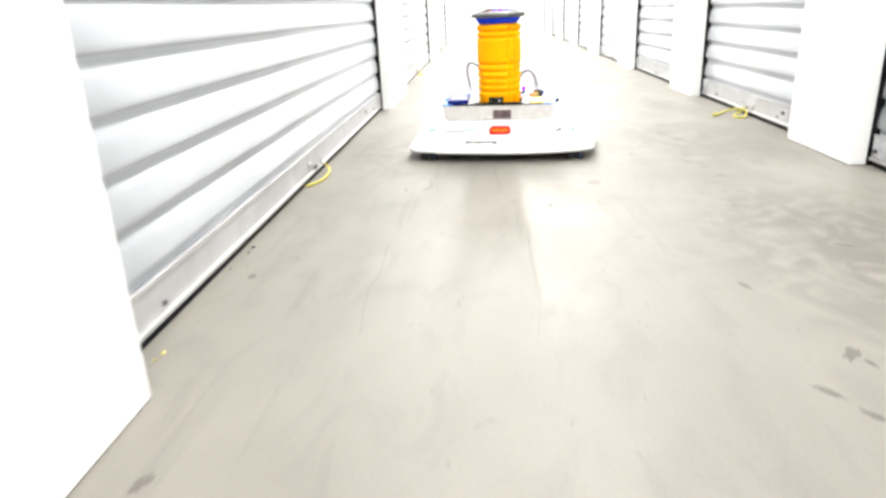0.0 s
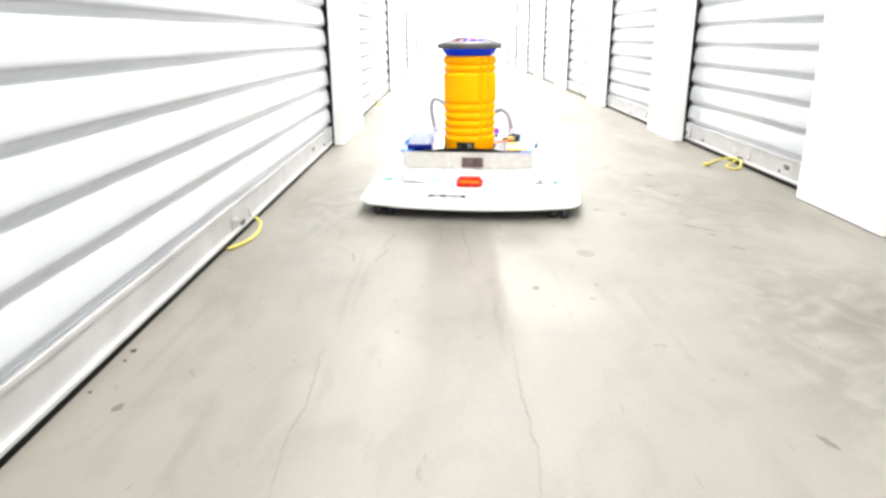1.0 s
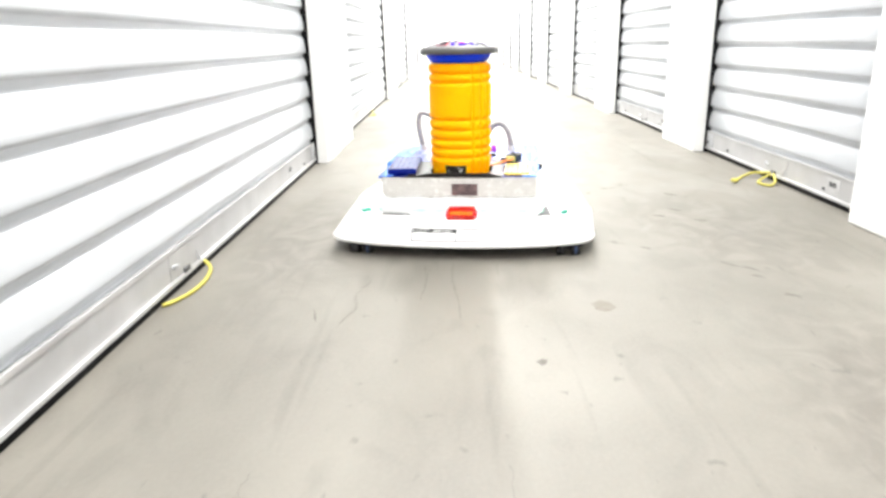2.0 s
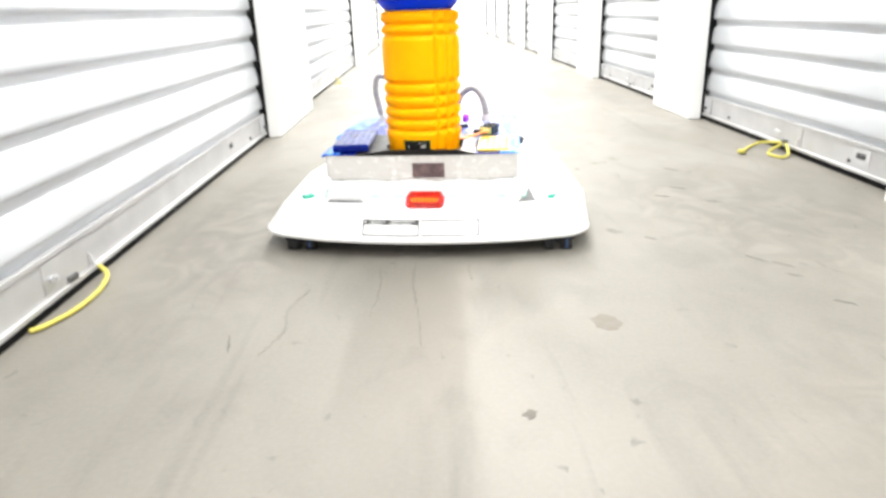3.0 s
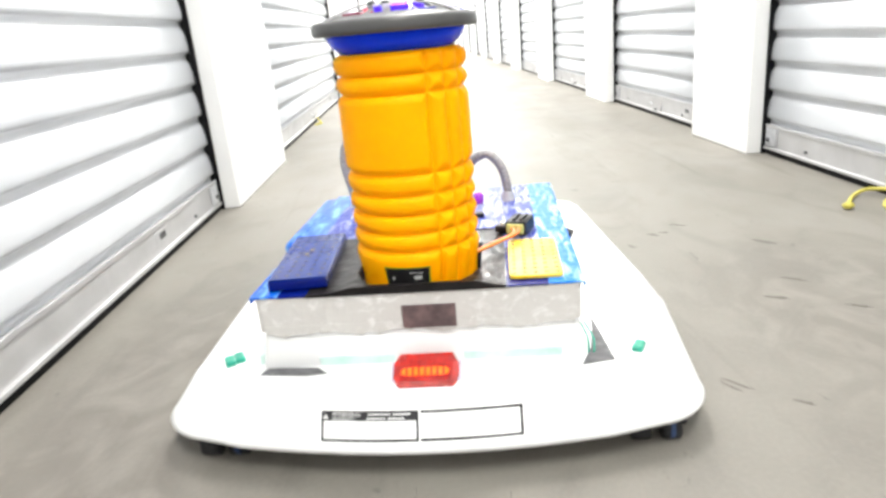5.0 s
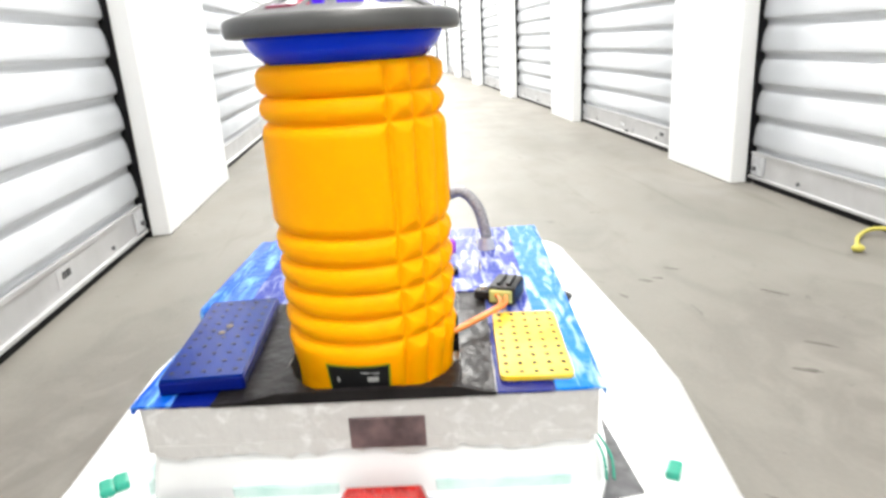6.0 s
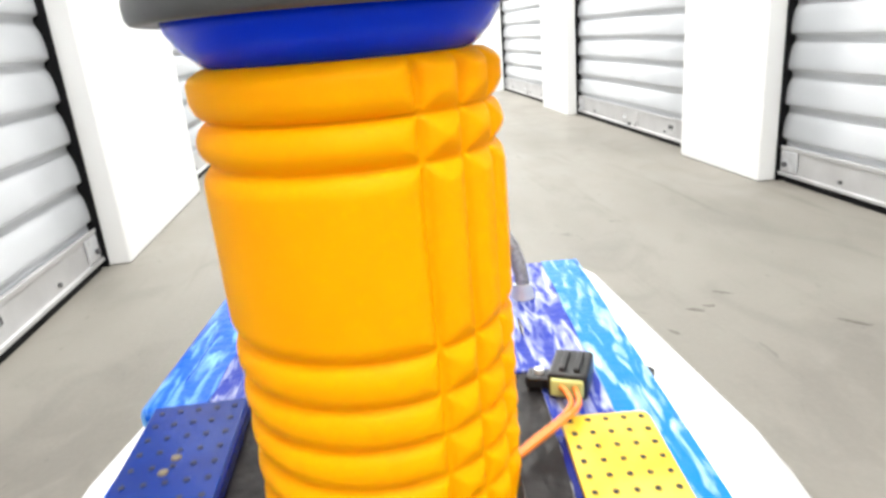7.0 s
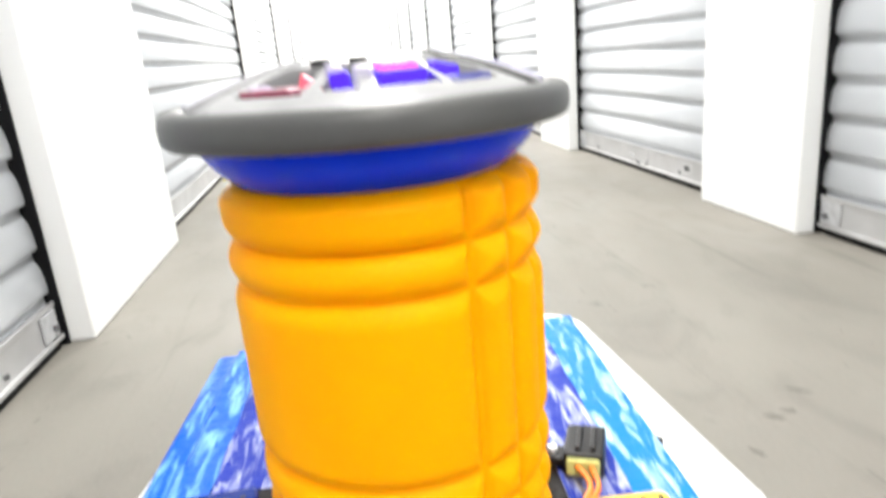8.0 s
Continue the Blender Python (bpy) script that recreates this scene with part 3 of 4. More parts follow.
def ink(x0, x1, y0, y1, mat=INK, name="print_bar", up=0.0):
    part(name, bowed(box(bmesh.new(), x0, x1, y0, y1, 0.0004, 0.0009 + up)), mat, label_plate)


for x0, x1, y0, y1 in ((-0.098, 0.0044, -0.0668, -0.0642), (-0.098, -0.0956, -0.0642, -0.036), (0.0020, 0.0044, -0.0642, -0.036), (0.0066, 0.1104, -0.0668, -0.0640), (0.1074, 0.1104, -0.0640, -0.036), (0.0066, 0.1074, -0.0390, -0.0362)):
    ink(x0, x1, y0, y1)
ink(-0.0958, 0.0022, -0.046, -0.036)


def lettering(text, size, m, mat, parent):
    cu = bpy.data.curves.new("lettering", "FONT")
    cu.body, cu.size, cu.extrude = text, size, 0.0001
    tmp = bpy.data.objects.new("lettering", cu)
    scene.collection.objects.link(tmp)
    me = bpy.data.meshes.new_from_object(tmp.evaluated_get(bpy.context.evaluated_depsgraph_get()))
    bpy.data.objects.remove(tmp)
    me.materials.append(mat)
    for v in me.vertices:
        at = m @ v.co
        bow_to(at)
        v.co = m.inverted() @ at
    ob = new("lettering", me)
    ob.parent, ob.matrix_basis = parent, m
    return ob


lettering("WARNING:", 0.0062, pose(-0.0865, -0.0415, 0.0012), PRINTWHITE, label_plate)
lettering("WARNING:", 0.0050, pose(-0.0865, -0.0455, 0.0012), PRINTWHITE, label_plate)
for x0, x1, y in ((-0.048, -0.025, -0.0395), (-0.022, -0.004, -0.0395), (-0.050, -0.03, -0.0437), (-0.027, -0.010, -0.0437)):
    ink(x0, x1, y - 0.0008, y + 0.0008, PRINTWHITE, up=0.0004)
part("hazard_triangle", slab([(-0.095, -0.0412), (-0.089, -0.0412), (-0.092, -0.0365)], 0.0010, 0.0014), PRINTWHITE, label_plate)

# taped box
WELL = (-0.0715, 0.0735, -0.0008, 0.1435)
bm = bmesh.new()
gx, gy = (-0.1755, WELL[0], WELL[1], 0.1795), (-0.0045, WELL[2], WELL[3], 0.446)
top = [[bm.verts.new((x, y, 0.1695)) for x in gx] for y in gy]
low = [[bm.verts.new((x, y, 0.1295)) for x in gx] for y in gy]
for j in range(3):
    for i in range(3):
        bm.faces.new((low[j][i], low[j + 1][i], low[j + 1][i + 1], low[j][i + 1]))
        if (i, j) != (1, 1):
            bm.faces.new((top[j][i], top[j][i + 1], top[j + 1][i + 1], top[j + 1][i]))
for k in range(3):
    for line in ([(0, k), (0, k + 1)], [(3, k + 1), (3, k)], [(k + 1, 0), (k, 0)], [(k, 3), (k + 1, 3)]):
        (j0, i0), (j1, i1) = line
        bm.faces.new((low[j0][i0], low[j1][i1], top[j1][i1], top[j0][i0]))
# Well walls and floor are painted black for the shade inside the opening.
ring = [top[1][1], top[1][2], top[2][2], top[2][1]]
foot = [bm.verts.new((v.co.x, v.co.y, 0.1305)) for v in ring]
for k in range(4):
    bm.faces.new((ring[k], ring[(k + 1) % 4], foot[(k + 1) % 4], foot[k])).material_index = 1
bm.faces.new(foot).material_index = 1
outer = [e for e in bm.edges if all(abs(v.co.x - gx[0]) < 1e-6 for v in e.verts) and abs(e.verts[0].co.z - e.verts[1].co.z) > 0.01 and (min(v.co.y for v in e.verts) < 0 and e.verts[0].co.y < -0.004)
         or all(abs(v.co.x - gx[3]) < 1e-6 for v in e.verts) and abs(e.verts[0].co.z - e.verts[1].co.z) > 0.01 and e.verts[0].co.y < -0.004]
bmesh.ops.bevel(bm, geom=outer, offset=0.007, segments=3, affect="EDGES", profile=0.5)
carton = part("box", bm, [FILM, TRACK_AND_SHADE], robot, "low box wrapped in clouded packing film", False)
part("film_label", box(bmesh.new(), -0.0135, 0.0455, -0.0066, -0.0046, 0.1275, 0.1545, 0.0008), SHADE, carton, "dark label showing through the film")

rnd = random.Random(31)
bm = bmesh.new()
rows = []
for k in range(49):
    x = -0.168 + 0.34 * k / 48
    drop = 0.1275 - 0.0045 * rnd.random() - 0.002 * math.sin(k * 0.5)
    rows.append([bm.verts.new((x, y, z)) for y, z in ((-0.0049, 0.136), (-0.0056, 0.136), (-0.0056, drop), (-0.0049, drop))])
for p, q in zip(rows, rows[1:]):
    for k in range(4):
        bm.faces.new((p[k], p[(k + 1) % 4], q[(k + 1) % 4], q[k]))
bm.faces.new(rows[0])
bm.faces.new(rows[-1])
part("film_edge", bm, FILM, carton, "uneven lower edge of the packing film")


def tape(name, x0, x1, y0, y1, z0, z1, mat, label, wobble, seed, fold=0.0):
    """A strip of tape with uneven long edges; fold: how far its outer edge hangs over the box's side."""
    rnd = random.Random(seed)
    n = 14
    left = [(x0 + rnd.uniform(-wobble, wobble), y0 + (y1 - y0) * k / n) for k in range(n + 1)]
    right = [(x1 + rnd.uniform(-wobble, wobble), y0 + (y1 - y0) * k / n) for k in range(n + 1)]
    bm = slab(right + left[::-1], z0, z1, 0.0006)
    if fold:
        xs = x0 if fold < 0 else x1
        box(bm, min(xs, xs + fold * 0.002), max(xs, xs + fold * 0.002), y0, y1, z0 - 0.004, z1)
    return part(name, bm, mat, carton, label)


for k, (x0, x1, y0, y1, lift) in enumerate(((-0.118, WELL[0], -0.0055, 0.197, 0.0), (WELL[1], 0.101, -0.0055, 0.447, 0.0), (WELL[0], WELL[1], WELL[3], 0.447, 0.0))):
    tape("dark_tape", x0, x1, y0, y1, 0.1695, 0.1712 + lift, DARKTAPE, "dark grey wrinkled tape round the roller's opening", 0.0006 if k < 2 else 0.0001, 1 + 20 * k)
bm = bmesh.new()
line = ((-0.118, 0.1690), (-0.118, 0.1716), (-0.092, 0.1728), (-0.076, 0.1762), (-0.066, 0.1785), (0.068, 0.1785), (0.078, 0.1762), (0.091, 0.1728), (0.101, 0.1716), (0.101, 0.1690))
near, far = [[bm.verts.new((x, y, z)) for x, z in line] for y in (-0.0060, -0.0012)]
bm.faces.new(near)
bm.faces.new(far)
for k in range(len(line)):
    bm.faces.new((near[k], near[(k + 1) % len(line)], far[(k + 1) % len(line)], far[k]))
part("dark_tape", bm, DARKTAPE, carton, "dark tape lip before the roller")
for side in (-1, 1):
    corner = [(0.0735, -0.0006), (0.0735, 0.052), (0.0690, 0.048), (0.0625, 0.030), (0.050, 0.0150), (0.034, 0.0060), (0.018, -0.0006)]
    part("dark_tape", slab([(0.001 + side * x * (1.0 if side > 0 else 0.99), y) for x, y in corner][::side], 0.1700, 0.1722, 0.0004), DARKTAPE, carton, "dark tape flap beside the roller")
tape("marbled_tape", -0.150, -0.0975, 0.195, 0.445, 0.1695, 0.1718, MARBLE, "blue and white streaked tape", 0.002, 2)
tape("marbled_tape", -0.0985, WELL[0] - 0.004, 0.195, 0.445, 0.1695, 0.1716, MARBLE, "blue and white streaked tape", 0.002, 12)
tape("under_tape", -0.150, -0.1175, -0.0055, 0.195, 0.1695, 0.1714, PADBLUESIDE, "deep blue tape below the blue block", 0.001, 17)
tape("marbled_tape", 0.102, 0.146, 0.12, 0.445, 0.1695, 0.1718, MARBLE, "blue and white streaked tape", 0.002, 3)
tape("marbled_tape", 0.045, 0.100, 0.205, 0.445, 0.1712, 0.1727, MARBLE, "blue and white streaked tape", 0.003, 4)
tape("marbled_tape", -0.097, 0.045, 0.26, 0.446, 0.1712, 0.1725, MARBLE, "blue and white streaked tape", 0.003, 9)
tape("edge_tape", -0.178, -0.149, -0.0055, 0.446, 0.1700, 0.1724, DEEPTAPE, "mid blue tape along the box's edge", 0.0015, 5, -1)
tape("edge_tape", 0.145, 0.182, -0.0055, 0.446, 0.1700, 0.1724, SKYTAPE, "sky blue tape along the box's edge", 0.0015, 6, 1)
tape("under_tape", 0.102, 0.146, -0.0055, 0.118, 0.1695, 0.1714, PADBLUESIDE, "deep blue tape below the yellow plate", 0.001, 7)
bm = box(bmesh.new(), -0.205, -0.176, 0.20, 0.45, 0.150, 0.168, 0.006)
part("tape_fold", bm, DEEPTAPE, carton, "crumpled fold of mid blue tape", True)

# orange foam roller
RAD, AXIS_X, AXIS_Y, R_TOP, R_LOW = 0.0702, 0.002, 0.0715, 0.4165, 0.1320
GROOVES = (0.3945, 0.3755, 0.294, 0.272, 0.251, 0.2305, 0.2105)
COLUMNS = (29, 48, 67, 86, 105, 124, 215, 262)


def roller_radius(angle, z):
    """Round ribs on the wide panels, hipped tiles in the narrow columns."""
    near = min([abs(z - g) for g in GROOVES] + [abs(R_TOP + 0.002 - z)])
    turn = min(abs((angle - c + 180) % 360 - 180) for c in COLUMNS)
    arc = radians(turn) * RAD
    d = min(near, arc)
    wide, deep = (0.0085, 0.0040) if 29 <= angle <= 124 else (0.0100, 0.0086)
    t = 1 - min(d, wide) / wide
    cut = deep * (1 - math.sqrt(max(0.0, 1 - t * t)))
    if 29 <= angle <= 124:
        cut += 0.0028 * t
    cut += 0.0016 * math.exp(-(arc / 0.0011) ** 2) * (near > 0.002)
    rim = 0.004 * max(0.0, (z - (R_TOP - 0.006)) / 0.006) ** 2
    foot = 0.0045 * max(0.0, min(1.0, (0.200 - z) / 0.028))
    return RAD + 0.0006 - cut - rim - foot


bm = bmesh.new()
levels = [R_LOW + (R_TOP - R_LOW) * k / 220 for k in range(221)]
count = 270
rings = []
for z in levels:
    ring = []
    for k in range(count):
        a = 360 * k / count
        r = roller_radius(a, z)
        ring.append(bm.verts.new((AXIS_X + r * math.sin(radians(a)), AXIS_Y - r * math.cos(radians(a)), z)))
    rings.append(ring)
for a, b in zip(rings, rings[1:]):
    for k in range(count):
        bm.faces.new((a[k], a[(k + 1) % count], b[(k + 1) % count], b[k]))
bm.faces.new(rings[0])
bm.faces.new(rings[-1])
roller = part("foam_roller", bm, ORANGE, robot, "upright orange foam roller with moulded ribs and square tiles", True)

def wrapped(name, a0, a1, z0, z1, lift, mat, label=""):
    """A patch of print that follows the roller's round."""
    bm = bmesh.new()
    rows = []
    for z in (z0, (z0 + z1) / 2, z1):
        rows.append([(bm.verts.new((AXIS_X + r * math.sin(radians(a)), AXIS_Y - r * math.cos(radians(a)), z))) for a in (a0 + (a1 - a0) * k / 10 for k in range(11)) for r in (RAD - 0.0045 * max(0.0, (0.2 - z) / 0.028) + lift,)])
    for p, q in zip(rows, rows[1:]):
        for k in range(10):
            bm.faces.new((p[k], p[k + 1], q[k + 1], q[k]))
    bmesh.ops.solidify(bm, geom=list(bm.faces), thickness=-0.0004)
    return part(name, bm, mat, roller, label)


wrapped("badge_border", -26, 16, 0.1700, 0.1948, 0.0012, LIME, "lime green border of a badge")
wrapped("badge", -24.5, 14.5, 0.1700, 0.1936, 0.0018, BLACK, "black badge with plain pale shapes")
wrapped("badge_mark", 1, 8, 0.1805, 0.1852, 0.0024, PRINTWHITE)
wrapped("badge_mark", -3, 3, 0.1884, 0.1896, 0.0024, PRINTWHITE)
wrapped("badge_mark", 4, 9, 0.1878, 0.1888, 0.0024, PRINTWHITE)
wrapped("badge_mark", -19, -17, 0.180, 0.1845, 0.0024, PRINTWHITE)

# bowl and grey saucer on the roller
HUB = (AXIS_X - 0.002, AXIS_Y, 0.0)
saucer_base = part("bowl", lathe(bmesh.new(), [(0.044, 0.4130), (0.053, 0.4138), (0.0615, 0.4180), (0.0685, 0.4245), (0.0730, 0.4315), (0.0745, 0.4362), (0.055, 0.4375)], 72, Matrix.Translation(HUB)), BOWL, robot, "shallow glossy blue plastic bowl", True)
lip = part("saucer", lathe(bmesh.new(), [(0.066, 0.4372), (0.0825, 0.4350), (0.0853, 0.4356), (0.0867, 0.4374), (0.0872, 0.4405), (0.0871, 0.4445), (0.0862, 0.4472), (0.0840, 0.4490), (0.0805, 0.4499), (0.0780, 0.4492), (0.0762, 0.4472), (0.0755, 0.4420), (0.054, 0.4400)], 96, Matrix.Translation(HUB)), GREY, robot, "grey plastic saucer rim with a spoked lid", True)


WINDOWS = ((-46, -18, 0.038, 0.066), (-13, 1, 0.036, 0.064), (6, 27, 0.036, 0.064), (31, 52, 0.038, 0.066), (-120, -100, 0.030, 0.060), (140, 170, 0.030, 0.060))


def lid_height(r):
    return 0.4480 + 0.0185 * (1 - (r / 0.0785) ** 2)


bm = bmesh.new()
radii = [0.0785 - 0.002 * k for k in range(38)]
spans = 120
grid = [[bm.verts.new((HUB[0] + r * math.sin(2 * math.pi * k / spans), HUB[1] - r * math.cos(2 * math.pi * k / spans), lid_height(r))) for k in range(spans)] for r in radii]
for n, (ra, rb) in enumerate(zip(grid, grid[1:])):
    for k in range(spans):
        a = ((k + 0.5) * 360 / spans + 180) % 360 - 180
        r = radii[n] - 0.001
        if not any(a0 < a < a1 and r0 < r < r1 for a0, a1, r0, r1 in WINDOWS):
            bm.faces.new((ra[k], ra[(k + 1) % spans], rb[(k + 1) % spans], rb[k]))
bm.faces.new(grid[-1])
bmesh.ops.solidify(bm, geom=list(bm.faces), thickness=0.002)
part("lid", bm, LIDGREY, lip, "domed grey lid, lightened for reflections, with open windows", True)


def stripe(a, width, r0, r1, mat, label):
    bm = bmesh.new()
    rows = []
    for k in range(7):
        r = r0 + (r1 - r0) * k / 6
        rows.append([bm.verts.new((r, s * width / 2, lid_height(r) + dz)) for s, dz in ((-1, -0.0006), (-0.8, 0.0015), (0.8, 0.0015), (1, -0.0006))])
    for p, q in zip(rows, rows[1:]):
        for k in range(4):
            bm.faces.new((p[k], p[(k + 1) % 4], q[(k + 1) % 4], q[k]))
    bm.faces.new(rows[0])
    bm.faces.new(rows[-1])
    bmesh.ops.transform(bm, matrix=Matrix.Translation(HUB) @ pose(0, 0, 0, 0, 0, a - 90), verts=bm.verts)
    part("stripe", bm, mat, lip, label, True)


for a, width, mat, label in ((62, 0.010, GREY, "raised grey arm"), (72, 0.005, CLEAR, "pale stripe"), (79, 0.006, DARKBLUE, "deep blue stripe"), (92, 0.010, GREY, ""), (-62, 0.012, LIDGREY, ""), (-76, 0.005, CLEAR, ""), (-88, 0.004, LIDGREY, "")):
    stripe(a, width, 0.030, 0.0760, mat, label)
part("core", lathe(bmesh.new(), [(0.074, 0.4385), (0.074, 0.4410), (0.04, 0.4420), (0.016, 0.4425)], 48, Matrix.Translation(HUB)), DARKBLUE, lip, "deep blue translucent core", True)
for a, r, sx, sy, sz, lean, mat, nm, lab in ((-33, 0.052, 0.024, 0.024, 0.0105, 0, REDDARK, "indicator", "dark red indicator block"), (-27, 0.050, 0.009, 0.003, 0.0145, 25, REDLED, "indicator", "pink lit strip"),
                                             (-40, 0.055, 0.004, 0.010, 0.0125, -20, CLEAR, "light_pipe", "clear plastic light pipe"), (-30, 0.060, 0.008, 0.003, 0.0105, 10, CLEAR, "light_pipe", ""),
                                             (-13, 0.050, 0.006, 0.006, 0.0175, 8, CLEAR, "light_pipe", ""), (-6, 0.054, 0.007, 0.008, 0.0150, -6, VIOLET, "led", "violet glowing diode"), (0, 0.052, 0.007, 0.007, 0.0165, 5, CLEAR, "light_pipe", ""),
                                             (15, 0.054, 0.018, 0.012, 0.0145, 0, VIOLET, "led", "violet glowing diode"), (15, 0.051, 0.014, 0.010, 0.0165, 0, MAGENTA, "led", "magenta glowing diode"), (22, 0.052, 0.004, 0.006, 0.0175, 0, CLEAR, "light_pipe", ""),
                                             (41, 0.052, 0.020, 0.024, 0.0100, 0, DARKBLUE, "lens", "deep blue lens"), (36, 0.050, 0.014, 0.004, 0.0150, 10, VIOLET, "led", ""), (38, 0.060, 0.012, 0.003, 0.0095, 0, CLEAR, "light_pipe", "")):
    bm = box(bmesh.new(), -sx / 2, sx / 2, -sy / 2, sy / 2, 0.0, sz, 0.0012)
    ob = part(nm, bm, mat, lip, lab)
    ob.matrix_basis = pose(HUB[0] + r * math.sin(radians(a)), HUB[1] - r * math.cos(radians(a)), 0.4450, 0, lean, a)
for x in (-0.014, 0.0):
    ob = part("clip", box(bmesh.new(), -0.0036, 0.0036, -0.0015, 0.0015, 0.0, 0.0026, 0.0006), CONN, lip, "small black clip")
    ob.matrix_basis = pose(HUB[0] + x, HUB[1] - 0.046, 0.4620)

# tail lamp
lamp_m = pose(0.0115, -0.0437, 0.0985, 34, 0, 0)
shape = [(-0.036, -0.008), (-0.029, -0.021), (0.029, -0.021), (0.036, -0.008), (0.036, 0.008), (0.029, 0.021), (-0.029, 0.021), (-0.036, 0.008)]


def facing(outline, d0, d1, bevel):
    bm = slab(outline, d0, d1, bevel)
    bmesh.ops.transform(bm, matrix=lamp_m, verts=bm.verts)
    return bm


lamp_body = part("tail_lamp", facing(shape, -0.016, 0.0, 0.0075), LAMPRED, robot, "faceted red tail lamp with an orange core")
part("lamp_core", facing([(x * 0.72, y * 0.22 - 0.004) for x, y in shape], 0.0001, 0.0016, 0.0008), LAMPCORE, lamp_body, "orange strip inside the lamp")
for k in range(9):
    x = -0.026 + 0.0065 * k
    part("lamp_rib", facing([(x - 0.0011, -0.0165), (x + 0.0011, -0.0165), (x + 0.0011, 0.0165), (x - 0.0011, 0.0165)], 0.0001, 0.0022, 0.0005), LAMPRED, lamp_body)
for y in (-0.0135, 0.0115):
    part("lamp_facet", facing([(x * 0.78, y + v * 0.12) for x, v in shape], 0.0001, 0.0012, 0.0006), LAMPRED, lamp_body)
for x in (-0.0345, 0.0345):
    part("lamp_bracket", facing([(x - 0.003, -0.012), (x + 0.003, -0.012), (x + 0.003, 0.012), (x - 0.003, 0.012)], -0.015, -0.006, 0.001), CLEAR, lamp_body, "clear plastic side bracket")


# Holes are flat black discs: the shade inside each is put into the colour.
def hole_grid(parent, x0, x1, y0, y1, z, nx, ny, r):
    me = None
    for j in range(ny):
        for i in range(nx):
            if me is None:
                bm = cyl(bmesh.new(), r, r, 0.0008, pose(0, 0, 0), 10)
                ob = part("hole_disc", bm, HOLE, parent)
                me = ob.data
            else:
                ob = new("hole_disc", me)
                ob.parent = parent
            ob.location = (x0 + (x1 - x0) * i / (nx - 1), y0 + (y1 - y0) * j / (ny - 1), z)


pad = part("perforated_block", box(bmesh.new(), -0.0335, 0.0335, -0.083, 0.083, 0.0, 0.0115, 0.002), [PADBLUESIDE], robot, "deep blue block with rows of small holes")
pad.matrix_basis = pose(-0.136, 0.0935, 0.1726, 0, 0, 4.5)
part("plate", box(bmesh.new(), -0.0325, 0.0325, -0.082, 0.082, 0.0112, 0.0135, 0.001), PADBLUE, pad, "blue perforated plate")
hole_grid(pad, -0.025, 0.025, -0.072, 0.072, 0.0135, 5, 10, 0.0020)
for x, y in ((0.0, 0.016), (-0.004, 0.002)):
    part("eyelet", cyl(bmesh.new(), 0.0036, 0.003, 0.001, pose(x, y, 0.0138), 12), BRASS, pad, "brass eyelet")
plate = part("perforated_plate", slab([(sx * (0.023 + 0.006 * math.cos(radians(a))), sy * (0.057 + 0.006 * math.sin(radians(a)))) for sx, sy, turns in ((1, 1, (0, 30, 60, 90)), (-1, 1, (90, 60, 30, 0)), (-1, -1, (0, 30, 60, 90)), (1, -1, (90, 60, 30, 0))) for a in turns], 0.0, 0.004, 0.0008), YELLOW, robot, "yellow plate with rows of small holes")
plate.matrix_basis = pose(0.1345, 0.0715, 0.1724, 0, 0, -0.5)
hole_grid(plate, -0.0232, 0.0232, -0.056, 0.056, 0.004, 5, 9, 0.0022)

# connector with its two orange wires
con = part("connector", box(bmesh.new(), -0.0140, 0.0140, -0.017, 0.022, 0.0, 0.019, 0.0025), CONN, robot, "black plastic connector housing")
con.matrix_basis = pose(0.1225, 0.177, 0.1726, 0, 0, -20)
for x in (-0.006, 0.004):
    part("latch", box(bmesh.new(), x, x + 0.004, -0.013, 0.014, 0.0185, 0.022, 0.0008), CONN, con)
part("side_block", box(bmesh.new(), -0.032, -0.0125, -0.008, 0.008, 0.0, 0.009, 0.002), CONN, con, "black side block")
part("screw", cyl(bmesh.new(), 0.004, 0.0035, 0.004, pose(-0.023, 0, 0.0105), 12), GALV, con, "small steel screw")
part("wire_seal", box(bmesh.new(), -0.0115, 0.0115, -0.0205, -0.0165, 0.003, 0.016, 0.0015), SEAL, con, "pale green wire seal")
for k, x in enumerate((-0.005, 0.005)):
    part("wire", tube([(x, -0.018, 0.010), (x * 0.7 + 0.005, -0.030, 0.013), (x * 0.5 + 0.009, -0.043, 0.0125), (0.004 + x * 0.4, -0.060, 0.0115 + 0.001 * k), (-0.010 + x * 0.3, -0.084, 0.009), (-0.026, -0.1146, 0.006)], 0.0020, 8, 8), WIRE, con, "orange wire", True)

# two grey hoses, purple knob, grey clip
part("hose", tube([(0.112, 0.352, 0.170), (0.111, 0.354, 0.195), (0.102, 0.360, 0.226), (0.082, 0.366, 0.244), (0.058, 0.372, 0.232), (0.044, 0.376, 0.203), (0.040, 0.378, 0.172)], 0.0072, 12, 8), HOSE, robot, "grey braided hose bent into an arch", True)
part("hose", tube([(-0.132, 0.372, 0.170), (-0.139, 0.374, 0.205), (-0.146, 0.376, 0.245), (-0.138, 0.380, 0.274), (-0.112, 0.384, 0.266), (-0.090, 0.388, 0.235), (-0.082, 0.390, 0.172)], 0.0068, 12, 8), HOSE, robot, "grey braided hose bent into a tall arch", True)
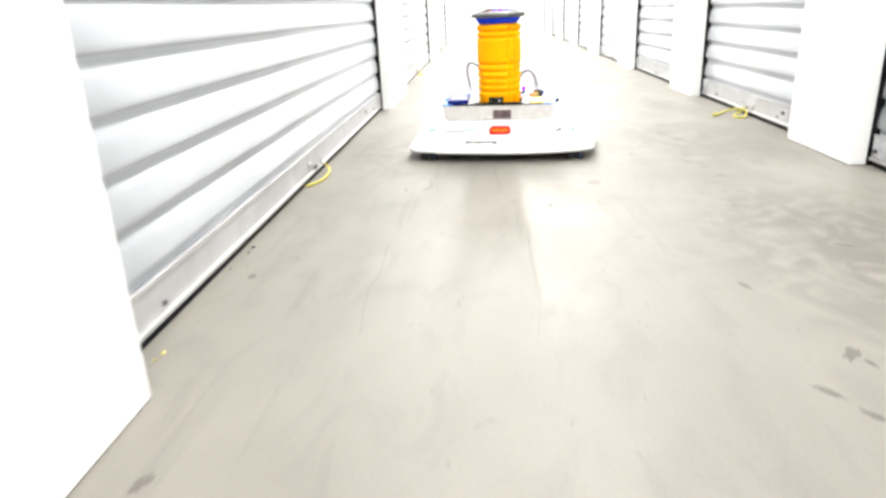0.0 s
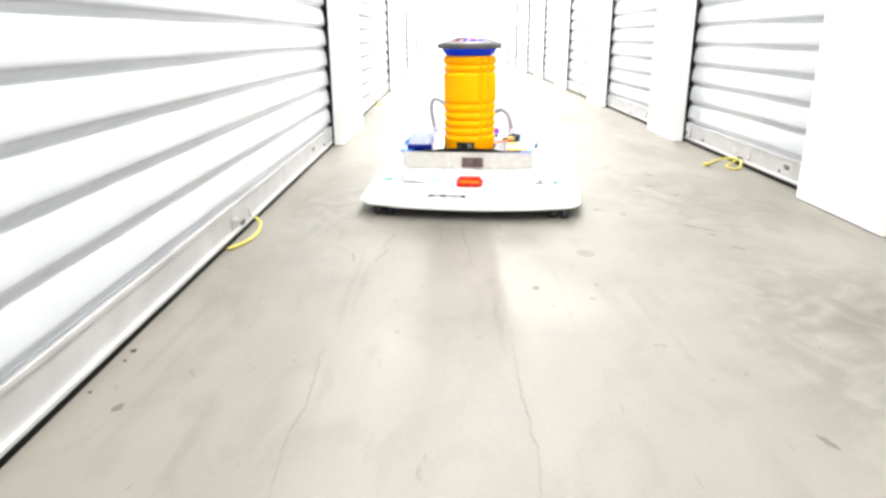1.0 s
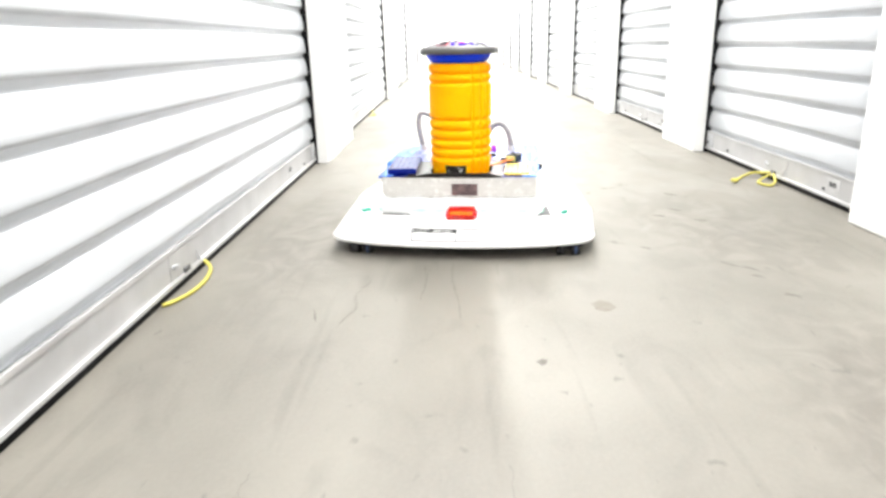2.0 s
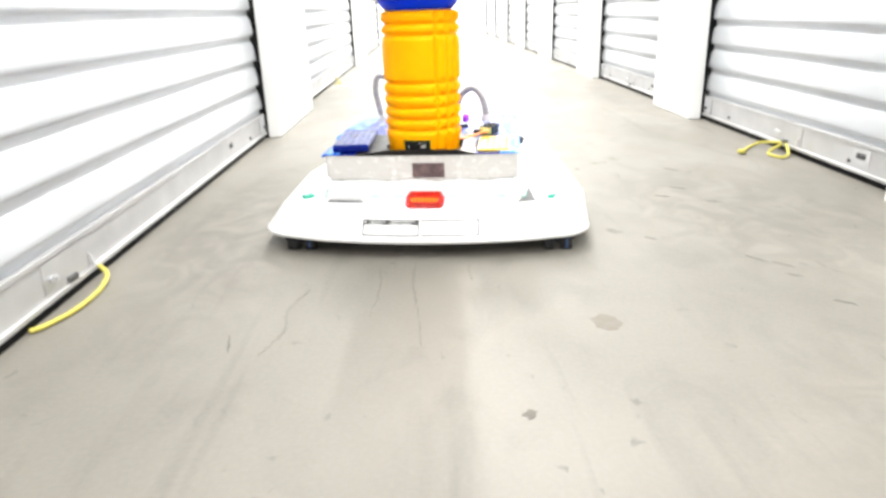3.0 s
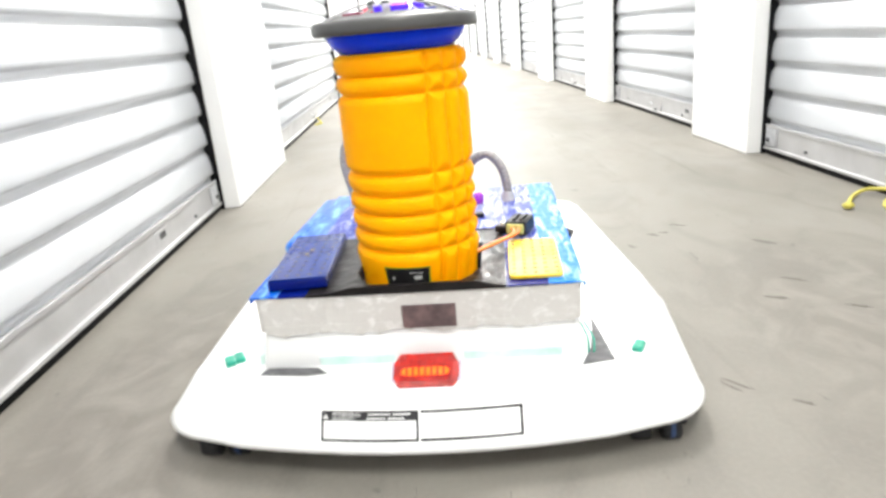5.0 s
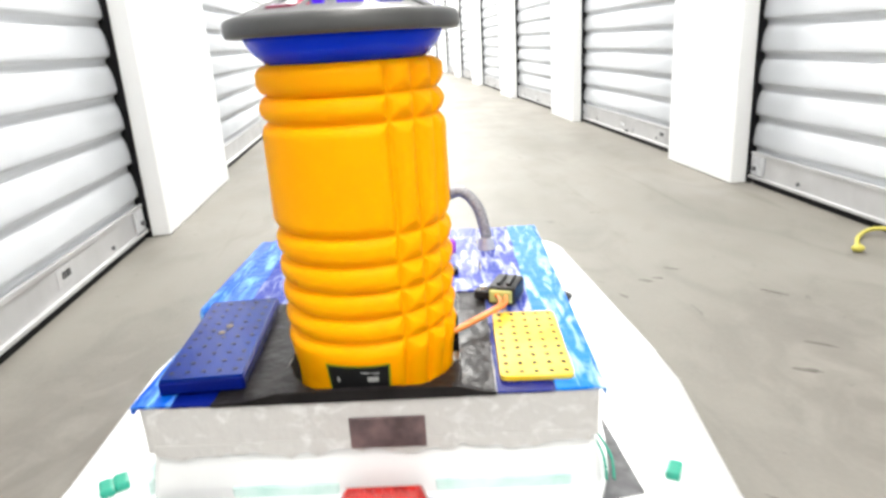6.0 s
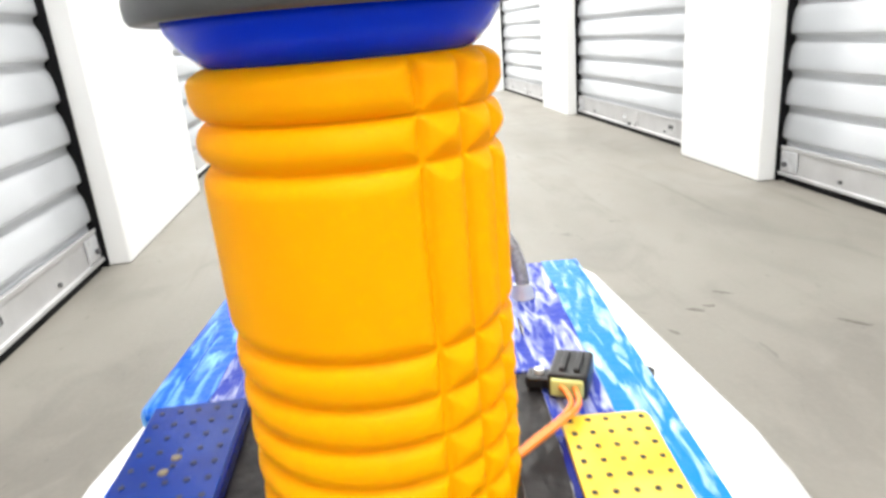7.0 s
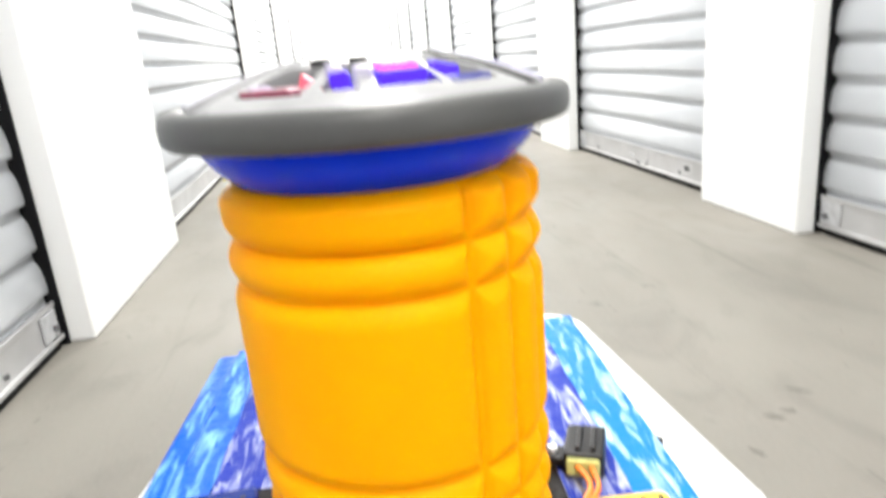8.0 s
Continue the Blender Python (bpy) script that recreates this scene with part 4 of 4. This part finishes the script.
for x, y in ((0.112, 0.352), (0.040, 0.378), (-0.132, 0.372), (-0.082, 0.390)):
    part("hose_fitting", cyl(bmesh.new(), 0.0115, 0.009, 0.014, pose(x, y, 0.179), 14), GALV, robot, "steel hose fitting")
part("knob", lathe(bmesh.new(), [(0.006, 0.172), (0.0075, 0.176), (0.0075, 0.186), (0.005, 0.190)], 20, Matrix.Translation((0.066, 0.338, 0))), PURPLE, robot, "shiny purple knob", True)
part("bracket", box(bmesh.new(), 0.03, 0.075, 0.255, 0.268, 0.1725, 0.180, 0.002), CONN, robot, "black mounting bracket")
ob = part("side_clip", box(bmesh.new(), -0.006, 0.007, -0.009, 0.009, -0.007, 0.008, 0.002), CONN, robot, "black plastic side clip")
ob.matrix_basis = pose(0.187, 0.215, 0.152, 0, 20, -20)

# castors under the tray
wheels = []
for x, y in ((-0.222, -0.040), (0.250, -0.036), (-0.19, 0.585), (0.20, 0.585)):
    part("axle_block", box(bmesh.new(), x - 0.03, x + 0.03, y - 0.012, y + 0.014, 0.0215, 0.0285, 0.002), BLACK, robot, "black axle block")
    bm = bmesh.new()
    for s in (-0.016, 0.016):
        cyl(bm, 0.0146, 0.0146, 0.018, pose(s, 0, 0, 0, 90, 0), 24)
    cyl(bm, 0.004, 0.004, 0.05, pose(0, 0, 0, 0, 90, 0), 8)
    w = part("wheel", bm, BLACK, robot, "small black twin wheel", True)
    w.matrix_basis = pose(x, y, 0.0150)
    part("hub_stripe", cyl(bmesh.new(), 0.0149, 0.0149, 0.005, pose(0.016, 0, 0, 0, 90, 0), 20), WHEELBLUE, w, "dark blue stripe on the wheel", True)
    wheels.append((w, x, y))


def motions():
    """The robot stands until late in the clip, then drives off ahead; its wheels roll along."""
    rows = [(0.0, 0.0, 0.0, 0.0), (6.9, 0.0, 0.0, 0.0), (7.0, 0.001, 0.0, 0.0), (7.2, 0.014, 0.35, 0.001), (7.3, 0.029, 0.65, 0.002), (7.4, 0.047, 1.0, 0.003),
            (7.5, 0.064, 1.3, 0.003), (7.6, 0.084, 1.4, 0.002), (7.8, 0.128, 1.6, 0.0), (8.0, 0.176, 2.0, -0.001)]
    walk(robot, [(t, pose(HOME[0] + aside, HOME[1] + ahead, 0, 0, 0, HOME[2] + turn)) for t, ahead, turn, aside in rows])
    times = [0.0] + [6.9 + k / 30 for k in range(34)]
    for w, x, y in wheels:
        walk(w, [(t, pose(x, y, 0.0150, -math.degrees(np.interp(t, [r[0] for r in rows], [r[1] for r in rows]) / 0.0150), 0, 0)) for t in times])


motions()
